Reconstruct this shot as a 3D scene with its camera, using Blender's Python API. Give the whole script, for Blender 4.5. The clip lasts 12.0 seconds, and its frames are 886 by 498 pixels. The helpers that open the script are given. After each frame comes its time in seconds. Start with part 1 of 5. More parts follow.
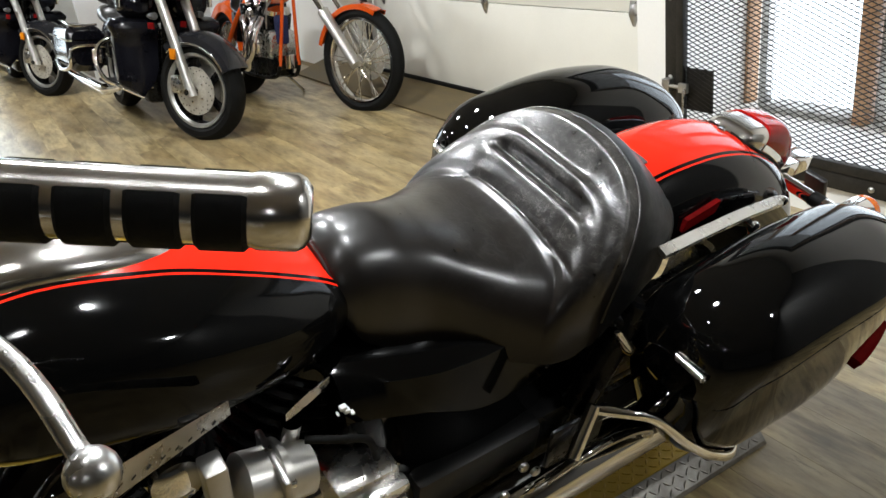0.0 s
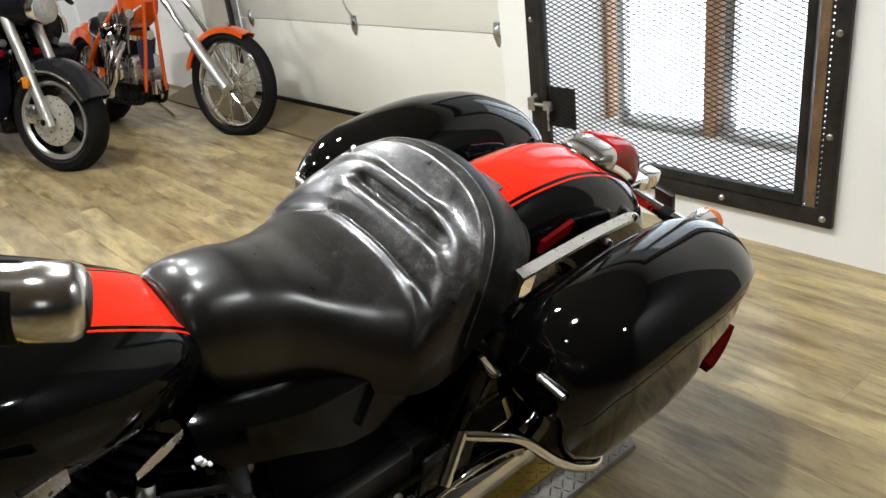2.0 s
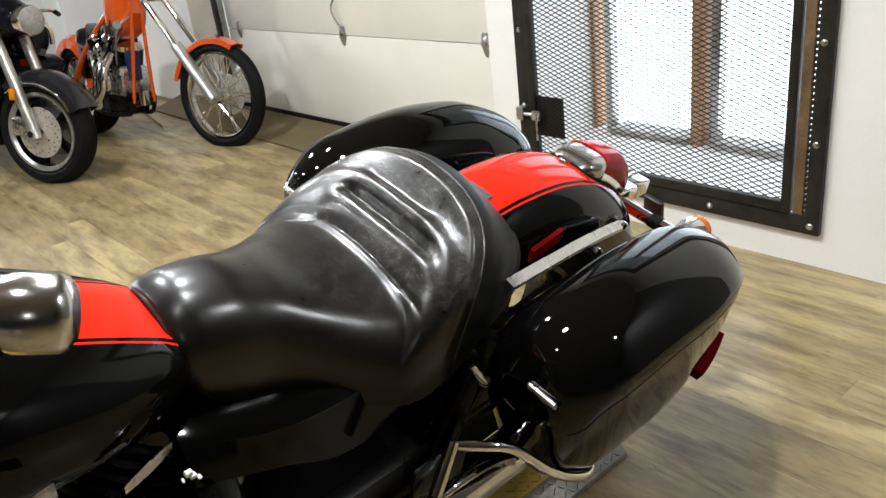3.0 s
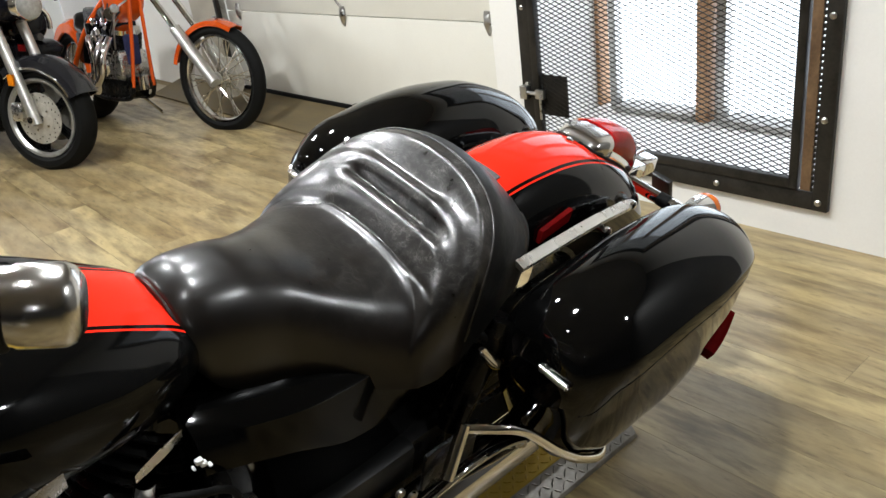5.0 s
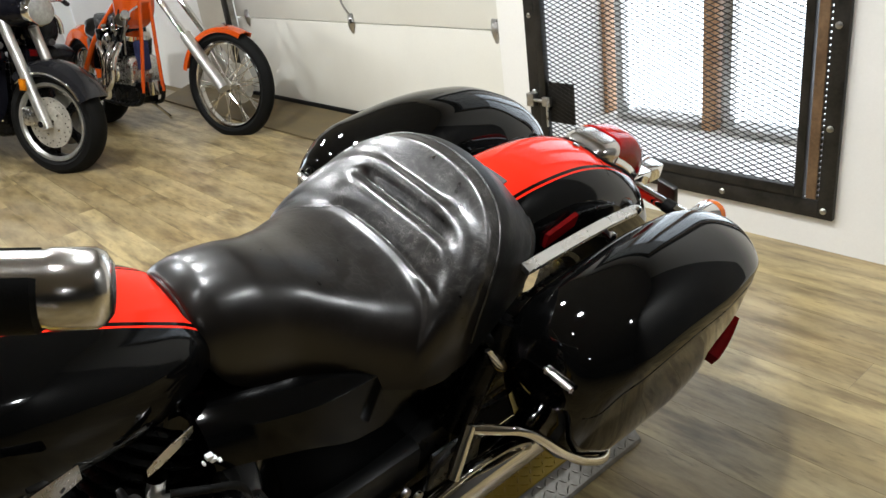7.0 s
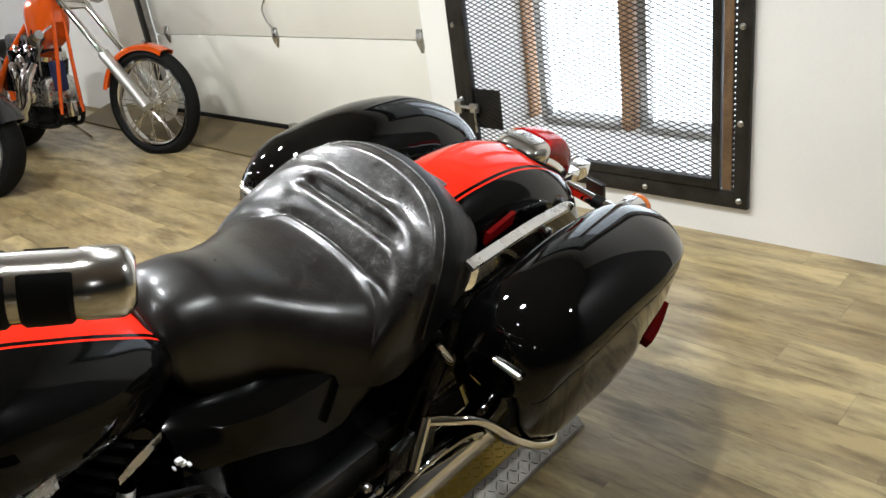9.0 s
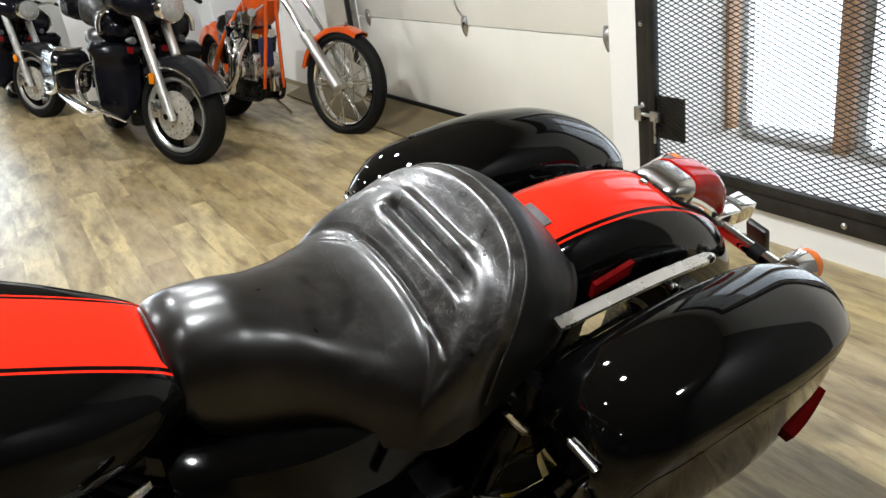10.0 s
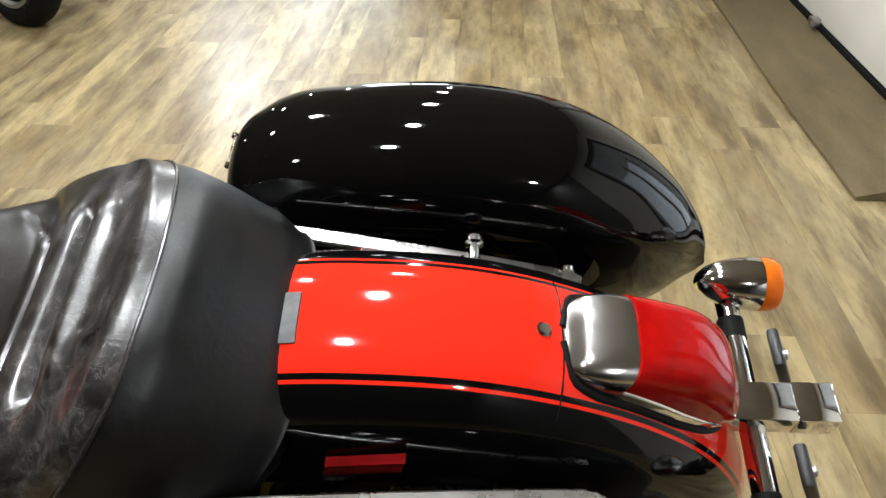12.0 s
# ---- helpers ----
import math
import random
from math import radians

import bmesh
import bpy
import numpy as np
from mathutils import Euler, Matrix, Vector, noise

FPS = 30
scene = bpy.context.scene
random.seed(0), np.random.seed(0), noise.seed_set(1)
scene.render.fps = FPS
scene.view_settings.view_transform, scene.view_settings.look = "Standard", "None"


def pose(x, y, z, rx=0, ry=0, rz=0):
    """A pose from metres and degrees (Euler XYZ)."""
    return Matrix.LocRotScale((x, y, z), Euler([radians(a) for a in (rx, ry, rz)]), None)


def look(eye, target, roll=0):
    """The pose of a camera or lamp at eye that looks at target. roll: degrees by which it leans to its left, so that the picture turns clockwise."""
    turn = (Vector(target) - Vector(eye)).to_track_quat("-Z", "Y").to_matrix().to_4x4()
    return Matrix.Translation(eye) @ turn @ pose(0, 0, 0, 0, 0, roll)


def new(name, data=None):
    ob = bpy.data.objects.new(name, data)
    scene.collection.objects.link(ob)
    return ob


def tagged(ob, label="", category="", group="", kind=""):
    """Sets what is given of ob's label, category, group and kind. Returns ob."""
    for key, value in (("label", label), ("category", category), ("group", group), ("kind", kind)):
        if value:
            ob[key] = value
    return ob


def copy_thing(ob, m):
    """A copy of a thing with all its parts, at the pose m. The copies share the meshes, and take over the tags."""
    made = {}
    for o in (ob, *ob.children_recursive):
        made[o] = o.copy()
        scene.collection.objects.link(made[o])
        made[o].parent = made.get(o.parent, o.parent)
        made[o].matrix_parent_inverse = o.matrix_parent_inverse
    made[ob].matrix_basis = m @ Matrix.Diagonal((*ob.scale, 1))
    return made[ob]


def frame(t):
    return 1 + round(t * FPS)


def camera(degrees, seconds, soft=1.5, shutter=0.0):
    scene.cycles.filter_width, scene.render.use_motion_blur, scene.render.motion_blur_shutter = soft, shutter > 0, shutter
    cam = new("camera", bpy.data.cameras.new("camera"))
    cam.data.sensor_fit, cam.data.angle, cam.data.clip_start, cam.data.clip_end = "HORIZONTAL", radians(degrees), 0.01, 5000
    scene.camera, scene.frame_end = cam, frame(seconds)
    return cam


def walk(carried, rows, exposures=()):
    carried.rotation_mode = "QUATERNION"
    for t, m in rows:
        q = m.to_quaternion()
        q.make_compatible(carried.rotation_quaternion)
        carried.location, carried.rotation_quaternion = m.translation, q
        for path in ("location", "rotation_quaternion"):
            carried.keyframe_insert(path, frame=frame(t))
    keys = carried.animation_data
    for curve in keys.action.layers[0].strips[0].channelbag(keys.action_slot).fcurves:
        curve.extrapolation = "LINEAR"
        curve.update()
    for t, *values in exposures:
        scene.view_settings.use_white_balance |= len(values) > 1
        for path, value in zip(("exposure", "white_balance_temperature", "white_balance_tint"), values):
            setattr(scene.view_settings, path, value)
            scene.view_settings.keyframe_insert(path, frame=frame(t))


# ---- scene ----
cam = camera(59.7, 12.0)
PATH = [
    (0, (0.328, 0.221, 1.228), (1.197, 1.822, 0.403), -7.7),
    (0.5, (0.346, 0.21, 1.24), (1.292, 1.777, 0.433), -7.0),
    (1, (0.364, 0.2, 1.249), (1.419, 1.694, 0.44), -7.0),
    (1.5, (0.372, 0.197, 1.254), (1.458, 1.667, 0.441), -7.8),
    (2, (0.374, 0.197, 1.248), (1.482, 1.644, 0.426), -7.2),
    (2.5, (0.373, 0.197, 1.25), (1.499, 1.641, 0.445), -7.2),
    (3, (0.374, 0.198, 1.247), (1.511, 1.634, 0.445), -7.2),
    (3.2, (0.379, 0.199, 1.254), (1.514, 1.639, 0.455), -7.5),
    (4.8, (0.376, 0.22, 1.234), (1.478, 1.643, 0.363), -7.3),
    (5, (0.377, 0.217, 1.242), (1.492, 1.645, 0.397), -8.1),
    (5.5, (0.368, 0.212, 1.235), (1.464, 1.641, 0.365), -7.2),
    (6, (0.368, 0.21, 1.236), (1.469, 1.643, 0.379), -8.0),
    (6.5, (0.365, 0.209, 1.24), (1.479, 1.649, 0.413), -7.7),
    (7, (0.363, 0.205, 1.242), (1.475, 1.648, 0.416), -7.8),
    (8.8, (0.314, 0.172, 1.235), (1.485, 1.587, 0.443), -11.0),
    (9, (0.306, 0.179, 1.256), (1.554, 1.505, 0.429), -8.5),
    (9.3, (0.323, 0.195, 1.261), (1.607, 1.514, 0.480), -7.3),
    (9.5, (0.373, 0.197, 1.248), (1.589, 1.581, 0.47), -9.4),
    (9.7, (0.443, 0.229, 1.241), (1.543, 1.726, 0.500), -7.9),
    (10, (0.571, 0.217, 1.244), (1.415, 1.848, 0.451), -8.2),
    (10.3, (0.665, 0.229, 1.262), (1.464, 1.879, 0.461), -9.7),
    (10.5, (0.698, 0.245, 1.268), (1.392, 1.902, 0.39), -10.8),
    (10.8, (0.768, 0.338, 1.257), (1.346, 2.017, 0.336), -10.9),
    (11, (0.856, 0.411, 1.246), (1.37, 2.091, 0.289), -9.1),
    (11.2, (0.995, 0.500, 1.246), (1.445, 2.197, 0.288), -9.8),
    (11.5, (1.174, 0.511, 1.239), (1.619, 2.219, 0.299), -11.2),
    (11.7, (1.315, 0.532, 1.248), (1.548, 2.244, 0.242), -7.9),
    (11.8, (1.364, 0.535, 1.268), (1.509, 2.209, 0.184), -5.4),
    (12, (1.431, 0.608, 1.276), (1.343, 2.233, 0.114), 0.3),
]
walk(cam, [(t, look(eye, target, roll)) for t, eye, target, roll in PATH])


# ---- world and light ----
world = bpy.data.worlds.new("world")
scene.world = world
world.use_nodes = True
wn = world.node_tree
sky = wn.nodes.new("ShaderNodeTexSky")
sky.sky_type = "NISHITA"
sky.sun_disc = False
sky.sun_elevation, sky.sun_rotation = radians(35), radians(60)
wn.links.new(sky.outputs[0], wn.nodes["Background"].inputs[0])
wn.nodes["Background"].inputs[1].default_value = 0.1
scene.view_settings.exposure = 0.0

CEILING = 2.45
# round ceiling lamps: x, y, watts; a close row over the parked cruiser, wider rows down the aisle
# the one at 2.3, -0.9 and the last line are unseen, added for brightness
LAMPS = [
    (1.02, 0.92, 26), (1.2, 1.75, 23), (1.28, 2.75, 26), (1.3, 4.4, 32), (1.3, 7.2, 24),
    (0.5, 2.35, 27), (0.2, 0.55, 3), (2.3, -0.9, 30), (-0.6, 2.4, 8),
    (-1.0, 4.6, 34), (-1.0, 7.8, 92), (-1.0, 11.0, 90), (-3.4, 4.5, 20), (-3.4, 8.5, 18), (-1.4, -2.4, 8), (-4.2, -0.5, 8),
]


# ---- materials ----
def material(name):
    m = bpy.data.materials.new(name)
    m.use_nodes = True
    return m, m.node_tree, m.node_tree.nodes["Principled BSDF"]


def node(tree, kind, **values):
    n = tree.nodes.new("ShaderNode" + kind)
    for key, value in values.items():
        if key in ("operation", "data_type", "blend_type", "wave_type", "bands_direction", "feature"):
            if key == "operation":
                n.operation = value
            elif key == "data_type":
                n.data_type = value
            elif key == "blend_type":
                n.blend_type = value
            elif key == "wave_type":
                n.wave_type = value
            elif key == "bands_direction":
                n.bands_direction = value
            else:
                n.feature = value
        else:
            n.inputs[key.replace("_", " ")].default_value = value
    return n


def math_node(tree, op, a, b=None):
    n = tree.nodes.new("ShaderNodeMath")
    n.operation = op
    for i, v in enumerate((a, b)):
        if v is None:
            continue
        if isinstance(v, (int, float)):
            n.inputs[i].default_value = v
        else:
            tree.links.new(v, n.inputs[i])
    return n.outputs[0]


def mix_colour(tree, factor, a, b):
    n = tree.nodes.new("ShaderNodeMix")
    n.data_type = "RGBA"
    for i, v in ((0, factor), (6, a), (7, b)):
        if isinstance(v, (int, float)):
            n.inputs[i].default_value = v
        elif isinstance(v, tuple):
            n.inputs[i].default_value = (*v, 1)
        else:
            tree.links.new(v, n.inputs[i])
    return n.outputs[2]


def coords(tree, scale=(1, 1, 1)):
    t = tree.nodes.new("ShaderNodeTexCoord")
    mp = tree.nodes.new("ShaderNodeMapping")
    mp.inputs["Scale"].default_value = scale
    tree.links.new(t.outputs["Object"], mp.inputs["Vector"])
    return mp.outputs[0]


def noise_node(tree, vector, scale, detail=4.0, rough=0.55):
    n = tree.nodes.new("ShaderNodeTexNoise")
    n.inputs["Scale"].default_value = scale
    n.inputs["Detail"].default_value = detail
    n.inputs["Roughness"].default_value = rough
    tree.links.new(vector, n.inputs["Vector"])
    return n.outputs["Fac"]


def ramp(tree, value, low, high, a=0.0, b=1.0):
    n = tree.nodes.new("ShaderNodeMapRange")
    tree.links.new(value, n.inputs["Value"])
    for key, v in (("From Min", low), ("From Max", high), ("To Min", a), ("To Max", b)):
        n.inputs[key].default_value = v
    return n.outputs[0]


def bump(tree, shader, height, strength, distance=0.002):
    n = tree.nodes.new("ShaderNodeBump")
    n.inputs["Strength"].default_value = strength
    n.inputs["Distance"].default_value = distance
    tree.links.new(height, n.inputs["Height"])
    tree.links.new(n.outputs[0], shader.inputs["Normal"])


def varied(name, a, b, rough=(0.3, 0.5), scale=8.0, metal=0.0, relief=0.0, fine=60.0, coat=0.0, stretch=(1, 1, 1), ior=1.45):
    """A surface between two colours, with stains at one scale, grain at another and roughness that follows both."""
    m, t, s = material(name)
    v = coords(t, stretch)
    big, small = noise_node(t, v, scale), noise_node(t, v, fine, 6)
    both = math_node(t, "ADD", math_node(t, "MULTIPLY", big, 0.65), math_node(t, "MULTIPLY", small, 0.35))
    t.links.new(mix_colour(t, ramp(t, both, 0.35, 0.65), a, b), s.inputs["Base Color"])
    t.links.new(ramp(t, both, 0.35, 0.65, *rough), s.inputs["Roughness"])
    s.inputs["Metallic"].default_value = metal
    s.inputs["IOR"].default_value = ior
    s.inputs["Coat Weight"].default_value = coat
    s.inputs["Coat Roughness"].default_value = 0.03
    if relief:
        bump(t, s, small, relief)
    return m


def glowing(name, colour, strength):
    m, t, s = material(name)
    s.inputs["Base Color"].default_value = (*colour, 1)
    s.inputs["Emission Color"].default_value = (*colour, 1)
    s.inputs["Emission Strength"].default_value = strength
    return m


BLACK_PAINT = varied("black_paint", (0.0012, 0.0012, 0.0012), (0.002, 0.002, 0.002), (0.02, 0.04), 3, ior=1.42)
DISC_STEEL = varied("brake_disc_steel", (0.42, 0.39, 0.33), (0.6, 0.57, 0.5), (0.35, 0.5), 40, metal=0.6, relief=0.2, fine=300)
CHROME = varied("chrome", (0.78, 0.77, 0.75), (0.86, 0.85, 0.83), (0.04, 0.09), 12, metal=1.0)
BRUSHED = varied("brushed_bright_metal", (0.66, 0.64, 0.61), (0.74, 0.72, 0.69), (0.24, 0.32), 14, metal=1.0)
DEEP_BLACK = varied("deep_black_lacquer", (0.001, 0.001, 0.001), (0.002, 0.002, 0.002), (0.05, 0.1), 4, ior=1.27)
SATIN = varied("satin_chrome", (0.64, 0.62, 0.59), (0.7, 0.68, 0.65), (0.14, 0.2), 12, metal=1.0)
STEEL = varied("dull_steel", (0.35, 0.34, 0.33), (0.55, 0.54, 0.52), (0.25, 0.4), 25, metal=1.0, relief=0.1)
FORK_ALLOY = varied("satin_fork_alloy", (0.46, 0.45, 0.42), (0.58, 0.57, 0.54), (0.3, 0.4), 20, metal=0.85)
ALLOY = varied("cast_alloy", (0.5, 0.5, 0.49), (0.68, 0.67, 0.65), (0.2, 0.35), 30, metal=1.0, relief=0.1)
TRACK_DIRT = varied("weathered_grey_track", (0.24, 0.23, 0.21), (0.58, 0.56, 0.53), (0.5, 0.7), 20, relief=0.3)
RUBBER = varied("black_rubber", (0.003, 0.003, 0.003), (0.007, 0.007, 0.0065), (0.55, 0.75), 20, relief=0.3, fine=150, ior=1.22)
BLACK_PLASTIC = varied("black_plastic", (0.004, 0.004, 0.004), (0.008, 0.008, 0.008), (0.35, 0.5), 30, relief=0.1, fine=300)
BLACK_FRAME = varied("black_frame_metal", (0.003, 0.003, 0.003), (0.005, 0.005, 0.005), (0.2, 0.35), 20, ior=1.25)
WALL_PAINT = varied("white_wall_paint", (0.78, 0.765, 0.73), (0.83, 0.815, 0.78), (0.5, 0.65), 1.5, relief=0.12, fine=120)
DOOR_PAINT = varied("cream_door_paint", (0.70, 0.68, 0.61), (0.77, 0.75, 0.68), (0.4, 0.55), 2.0, relief=0.15, fine=180)
TRIM_PAINT = varied("beige_trim_paint", (0.5, 0.46, 0.38), (0.58, 0.54, 0.45), (0.5, 0.6), 2.0)
CEILING_PAINT = varied("ceiling_paint", (0.22, 0.207, 0.187), (0.27, 0.255, 0.232), (0.8, 0.9), 2.0)
# grey of the unseen walls, set dark so the black lacquer mirrors little light
DARK_WALL = varied("unseen_wall_grey", (0.16, 0.157, 0.152), (0.2, 0.197, 0.19), (0.6, 0.75), 2.0)
GATE_STEEL = varied("dark_gate_steel", (0.01, 0.0095, 0.0085), (0.034, 0.03, 0.025), (0.4, 0.6), 14, metal=0.4, relief=0.3, fine=80)
RUST = varied("brown_rusty_steel", (0.09, 0.05, 0.025), (0.2, 0.12, 0.06), (0.5, 0.7), 14, relief=0.3, fine=80)
WOOD = varied("brown_window_wood", (0.3, 0.15, 0.07), (0.46, 0.26, 0.13), (0.4, 0.6), 6, relief=0.2, fine=40, stretch=(6, 6, 0.6))
PLYWOOD = varied("brown_ramp_board", (0.095, 0.07, 0.032), (0.17, 0.127, 0.064), (0.5, 0.7), 5, relief=0.3, fine=60, stretch=(3, 0.7, 3))
ORANGE_PAINT = varied("orange_paint", (0.58, 0.07, 0.006), (0.68, 0.095, 0.008), (0.08, 0.15), 4, coat=1.0)
GREY_PAINT = varied("dark_grey_paint", (0.011, 0.011, 0.013), (0.02, 0.02, 0.023), (0.12, 0.22), 5, coat=0.3)
NIGHT_PAINT = varied("dark_metallic_paint", (0.003, 0.003, 0.0045), (0.008, 0.008, 0.011), (0.1, 0.18), 5, ior=1.27)
YELLOW_TREAD = varied("worn_yellow_paint", (0.5, 0.32, 0.02), (0.62, 0.42, 0.05), (0.3, 0.5), 9, relief=0.2)
TREAD_STEEL = varied("tread_plate_steel", (0.22, 0.21, 0.19), (0.42, 0.4, 0.37), (0.28, 0.45), 12, metal=1.0, relief=0.15)
GREY_CLIP = varied("grey_clip_metal", (0.06, 0.06, 0.062), (0.11, 0.11, 0.112), (0.42, 0.55), 40, metal=0.4)
WHITE_BOX = varied("white_board", (0.75, 0.75, 0.76), (0.82, 0.82, 0.83), (0.4, 0.6), 3)
SKY_WHITE = glowing("bright_overcast_sky", (0.82, 0.91, 1.0), 3.7)
ENTRANCE_WHITE = glowing("bright_entrance_daylight", (0.8, 0.92, 1.0), 7.0)
LAMP_GLOW = glowing("lamp_glow", (1.0, 0.99, 0.97), 45.0)


def lens_material(name, colour, alpha=0.5):
    m, t, s = material(name)
    s.inputs["Base Color"].default_value = (*colour, 1)
    s.inputs["Roughness"].default_value = 0.06
    s.inputs["Transmission Weight"].default_value = alpha
    s.inputs["IOR"].default_value = 1.3
    v = coords(t, (1, 1, 1))
    t.links.new(mix_colour(t, ramp(t, noise_node(t, v, 35.0, 2), 0.3, 0.7), tuple(0.7 * c for c in colour), colour), s.inputs["Base Color"])
    bump(t, s, noise_node(t, v, 220.0, 2), 0.05)
    return m


REFLECTOR_RED = lens_material("red_reflector", (0.17, 0.005, 0.006), 0.1)
RED_LENS = lens_material("red_lens", (0.42, 0.004, 0.003), 0.15)
AMBER_LENS = lens_material("amber_lens", (0.95, 0.2, 0.01), 0.3)
AMBER_DIM = lens_material("amber_marker", (0.8, 0.25, 0.01), 0.2)
CLEAR_LENS = lens_material("clear_headlamp_glass", (0.7, 0.7, 0.68), 0.6)


def two_tone(name, edge, slope, bend):
    """Black lacquer with a red band along the middle and a thin red line beside it. The band's half-width is edge + slope x + bend x x."""
    m, t, s = material(name)
    tc = t.nodes.new("ShaderNodeTexCoord")
    sep = t.nodes.new("ShaderNodeSeparateXYZ")
    t.links.new(tc.outputs["Object"], sep.inputs[0])
    x, y = sep.outputs[0], sep.outputs[1]
    half = math_node(t, "ADD", math_node(t, "MULTIPLY", x, math_node(t, "ADD", math_node(t, "MULTIPLY", x, bend), slope)), edge)
    d = math_node(t, "SUBTRACT", math_node(t, "ABSOLUTE", y), half)
    band = math_node(t, "LESS_THAN", d, -0.009)
    line = math_node(t, "LESS_THAN", math_node(t, "ABSOLUTE", math_node(t, "ADD", d, 0.0015)), 0.0018)
    red = math_node(t, "MAXIMUM", band, line)
    v = coords(t)
    big = noise_node(t, v, 3.0)
    redc = mix_colour(t, big, (0.64, 0.017, 0.007), (0.72, 0.024, 0.01))
    t.links.new(mix_colour(t, red, (0.002, 0.002, 0.002), redc), s.inputs["Base Color"])
    t.links.new(ramp(t, noise_node(t, v, 25.0), 0.3, 0.7, 0.04, 0.09), s.inputs["Roughness"])
    s.inputs["IOR"].default_value = 1.38
    return m


FENDER_PAINT = two_tone("striped_fender_paint", 0.072, 0.0, 0.0)
TANK_PAINT = two_tone("striped_tank_paint", 0.07, 0.0, 0.0)
for m in (FENDER_PAINT, TANK_PAINT):
    m.node_tree.nodes["Principled BSDF"].inputs["IOR"].default_value = 1.36 if m is FENDER_PAINT else 1.28


def leather():
    """Worn black leather: fine grain, soft wrinkles, brownish stains, pale dry scuffs across the backrest."""
    m, t, s = material("black_seat_leather")
    v = coords(t)
    sep = t.nodes.new("ShaderNodeSeparateXYZ")
    t.links.new(v, sep.inputs[0])
    grain, stain, cloud = noise_node(t, v, 420, 3), noise_node(t, v, 9, 4), noise_node(t, v, 38, 5, 0.65)
    warp = t.nodes.new("ShaderNodeTexNoise")
    warp.inputs["Scale"].default_value = 14
    warp.inputs["Detail"].default_value = 4
    t.links.new(v, warp.inputs["Vector"])
    bent = t.nodes.new("ShaderNodeMix")
    bent.data_type = "VECTOR"
    bent.inputs[0].default_value = 0.14
    t.links.new(v, bent.inputs[4])
    t.links.new(warp.outputs["Color"], bent.inputs[5])
    # the backrest begins at the bowed fold behind the pad
    bow = math_node(t, "MULTIPLY", math_node(t, "MULTIPLY", sep.outputs[1], sep.outputs[1]), 0.55)
    back = ramp(t, math_node(t, "ADD", math_node(t, "ADD", sep.outputs[0], bow), math_node(t, "MULTIPLY", cloud, 0.012)), -0.384, -0.37)
    back = math_node(t, "MULTIPLY", back, ramp(t, sep.outputs[2], 0.72, 0.77))
    pad = math_node(t, "MULTIPLY", ramp(t, sep.outputs[0], -0.62, -0.5), ramp(t, sep.outputs[2], 0.69, 0.74))
    # a fine network of wrinkles, drawn out across the seat
    nets = []
    for turn, size, soft in ((14, 62, 0.2), (-32, 120, 0.25)):
        mp = t.nodes.new("ShaderNodeMapping")
        mp.inputs["Rotation"].default_value = (0, 0, radians(turn))
        mp.inputs["Scale"].default_value = (1.0, 0.42, 0.8)
        t.links.new(bent.outputs[1], mp.inputs["Vector"])
        cell = t.nodes.new("ShaderNodeTexVoronoi")
        cell.feature = "DISTANCE_TO_EDGE"
        cell.inputs["Scale"].default_value = size
        t.links.new(mp.outputs[0], cell.inputs["Vector"])
        nets.append(ramp(t, cell.outputs["Distance"], 0.0, soft, 1.0, 0.0))
    wrinkle = math_node(t, "MULTIPLY", math_node(t, "ADD", nets[0], math_node(t, "MULTIPLY", nets[1], 0.5)), ramp(t, cloud, 0.36, 0.62))
    # thin pale scratches on the backrest
    scuffs = []
    for turn, size in ((35, 62), (-48, 80), (80, 70)):
        mp = t.nodes.new("ShaderNodeMapping")
        mp.inputs["Rotation"].default_value = (0, 0, radians(turn))
        mp.inputs["Scale"].default_value = (1.0, 0.1, 0.6)
        t.links.new(bent.outputs[1], mp.inputs["Vector"])
        f = noise_node(t, mp.outputs[0], size, 2)
        scuffs.append(ramp(t, math_node(t, "ABSOLUTE", math_node(t, "SUBTRACT", f, 0.5)), 0.0, 0.014, 1.0, 0.0))
    scuff = math_node(t, "MAXIMUM", math_node(t, "MAXIMUM", scuffs[0], scuffs[1]), scuffs[2])
    scuff = math_node(t, "MULTIPLY", math_node(t, "MULTIPLY", scuff, back), math_node(t, "MULTIPLY", ramp(t, cloud, 0.4, 0.62), ramp(t, stain, 0.34, 0.56)))
    hide = mix_colour(t, ramp(t, stain, 0.35, 0.65), (0.0022, 0.0016, 0.0013), (0.0055, 0.004, 0.0032))
    dusty = mix_colour(t, math_node(t, "MULTIPLY", back, ramp(t, cloud, 0.3, 0.75, 0.0, 0.5)), hide, (0.018, 0.017, 0.016))
    net = math_node(t, "MULTIPLY", wrinkle, math_node(t, "ADD", math_node(t, "MULTIPLY", back, 0.6), math_node(t, "MULTIPLY", pad, 0.22)))
    dusty = mix_colour(t, net, dusty, (0.045, 0.042, 0.039))
    t.links.new(mix_colour(t, math_node(t, "MULTIPLY", scuff, 0.7), dusty, (0.2, 0.19, 0.18)), s.inputs["Base Color"])
    t.links.new(ramp(t, math_node(t, "ADD", math_node(t, "MULTIPLY", cloud, 0.6), math_node(t, "MULTIPLY", stain, 0.4)), 0.35, 0.65, 0.27, 0.37), s.inputs["Roughness"])
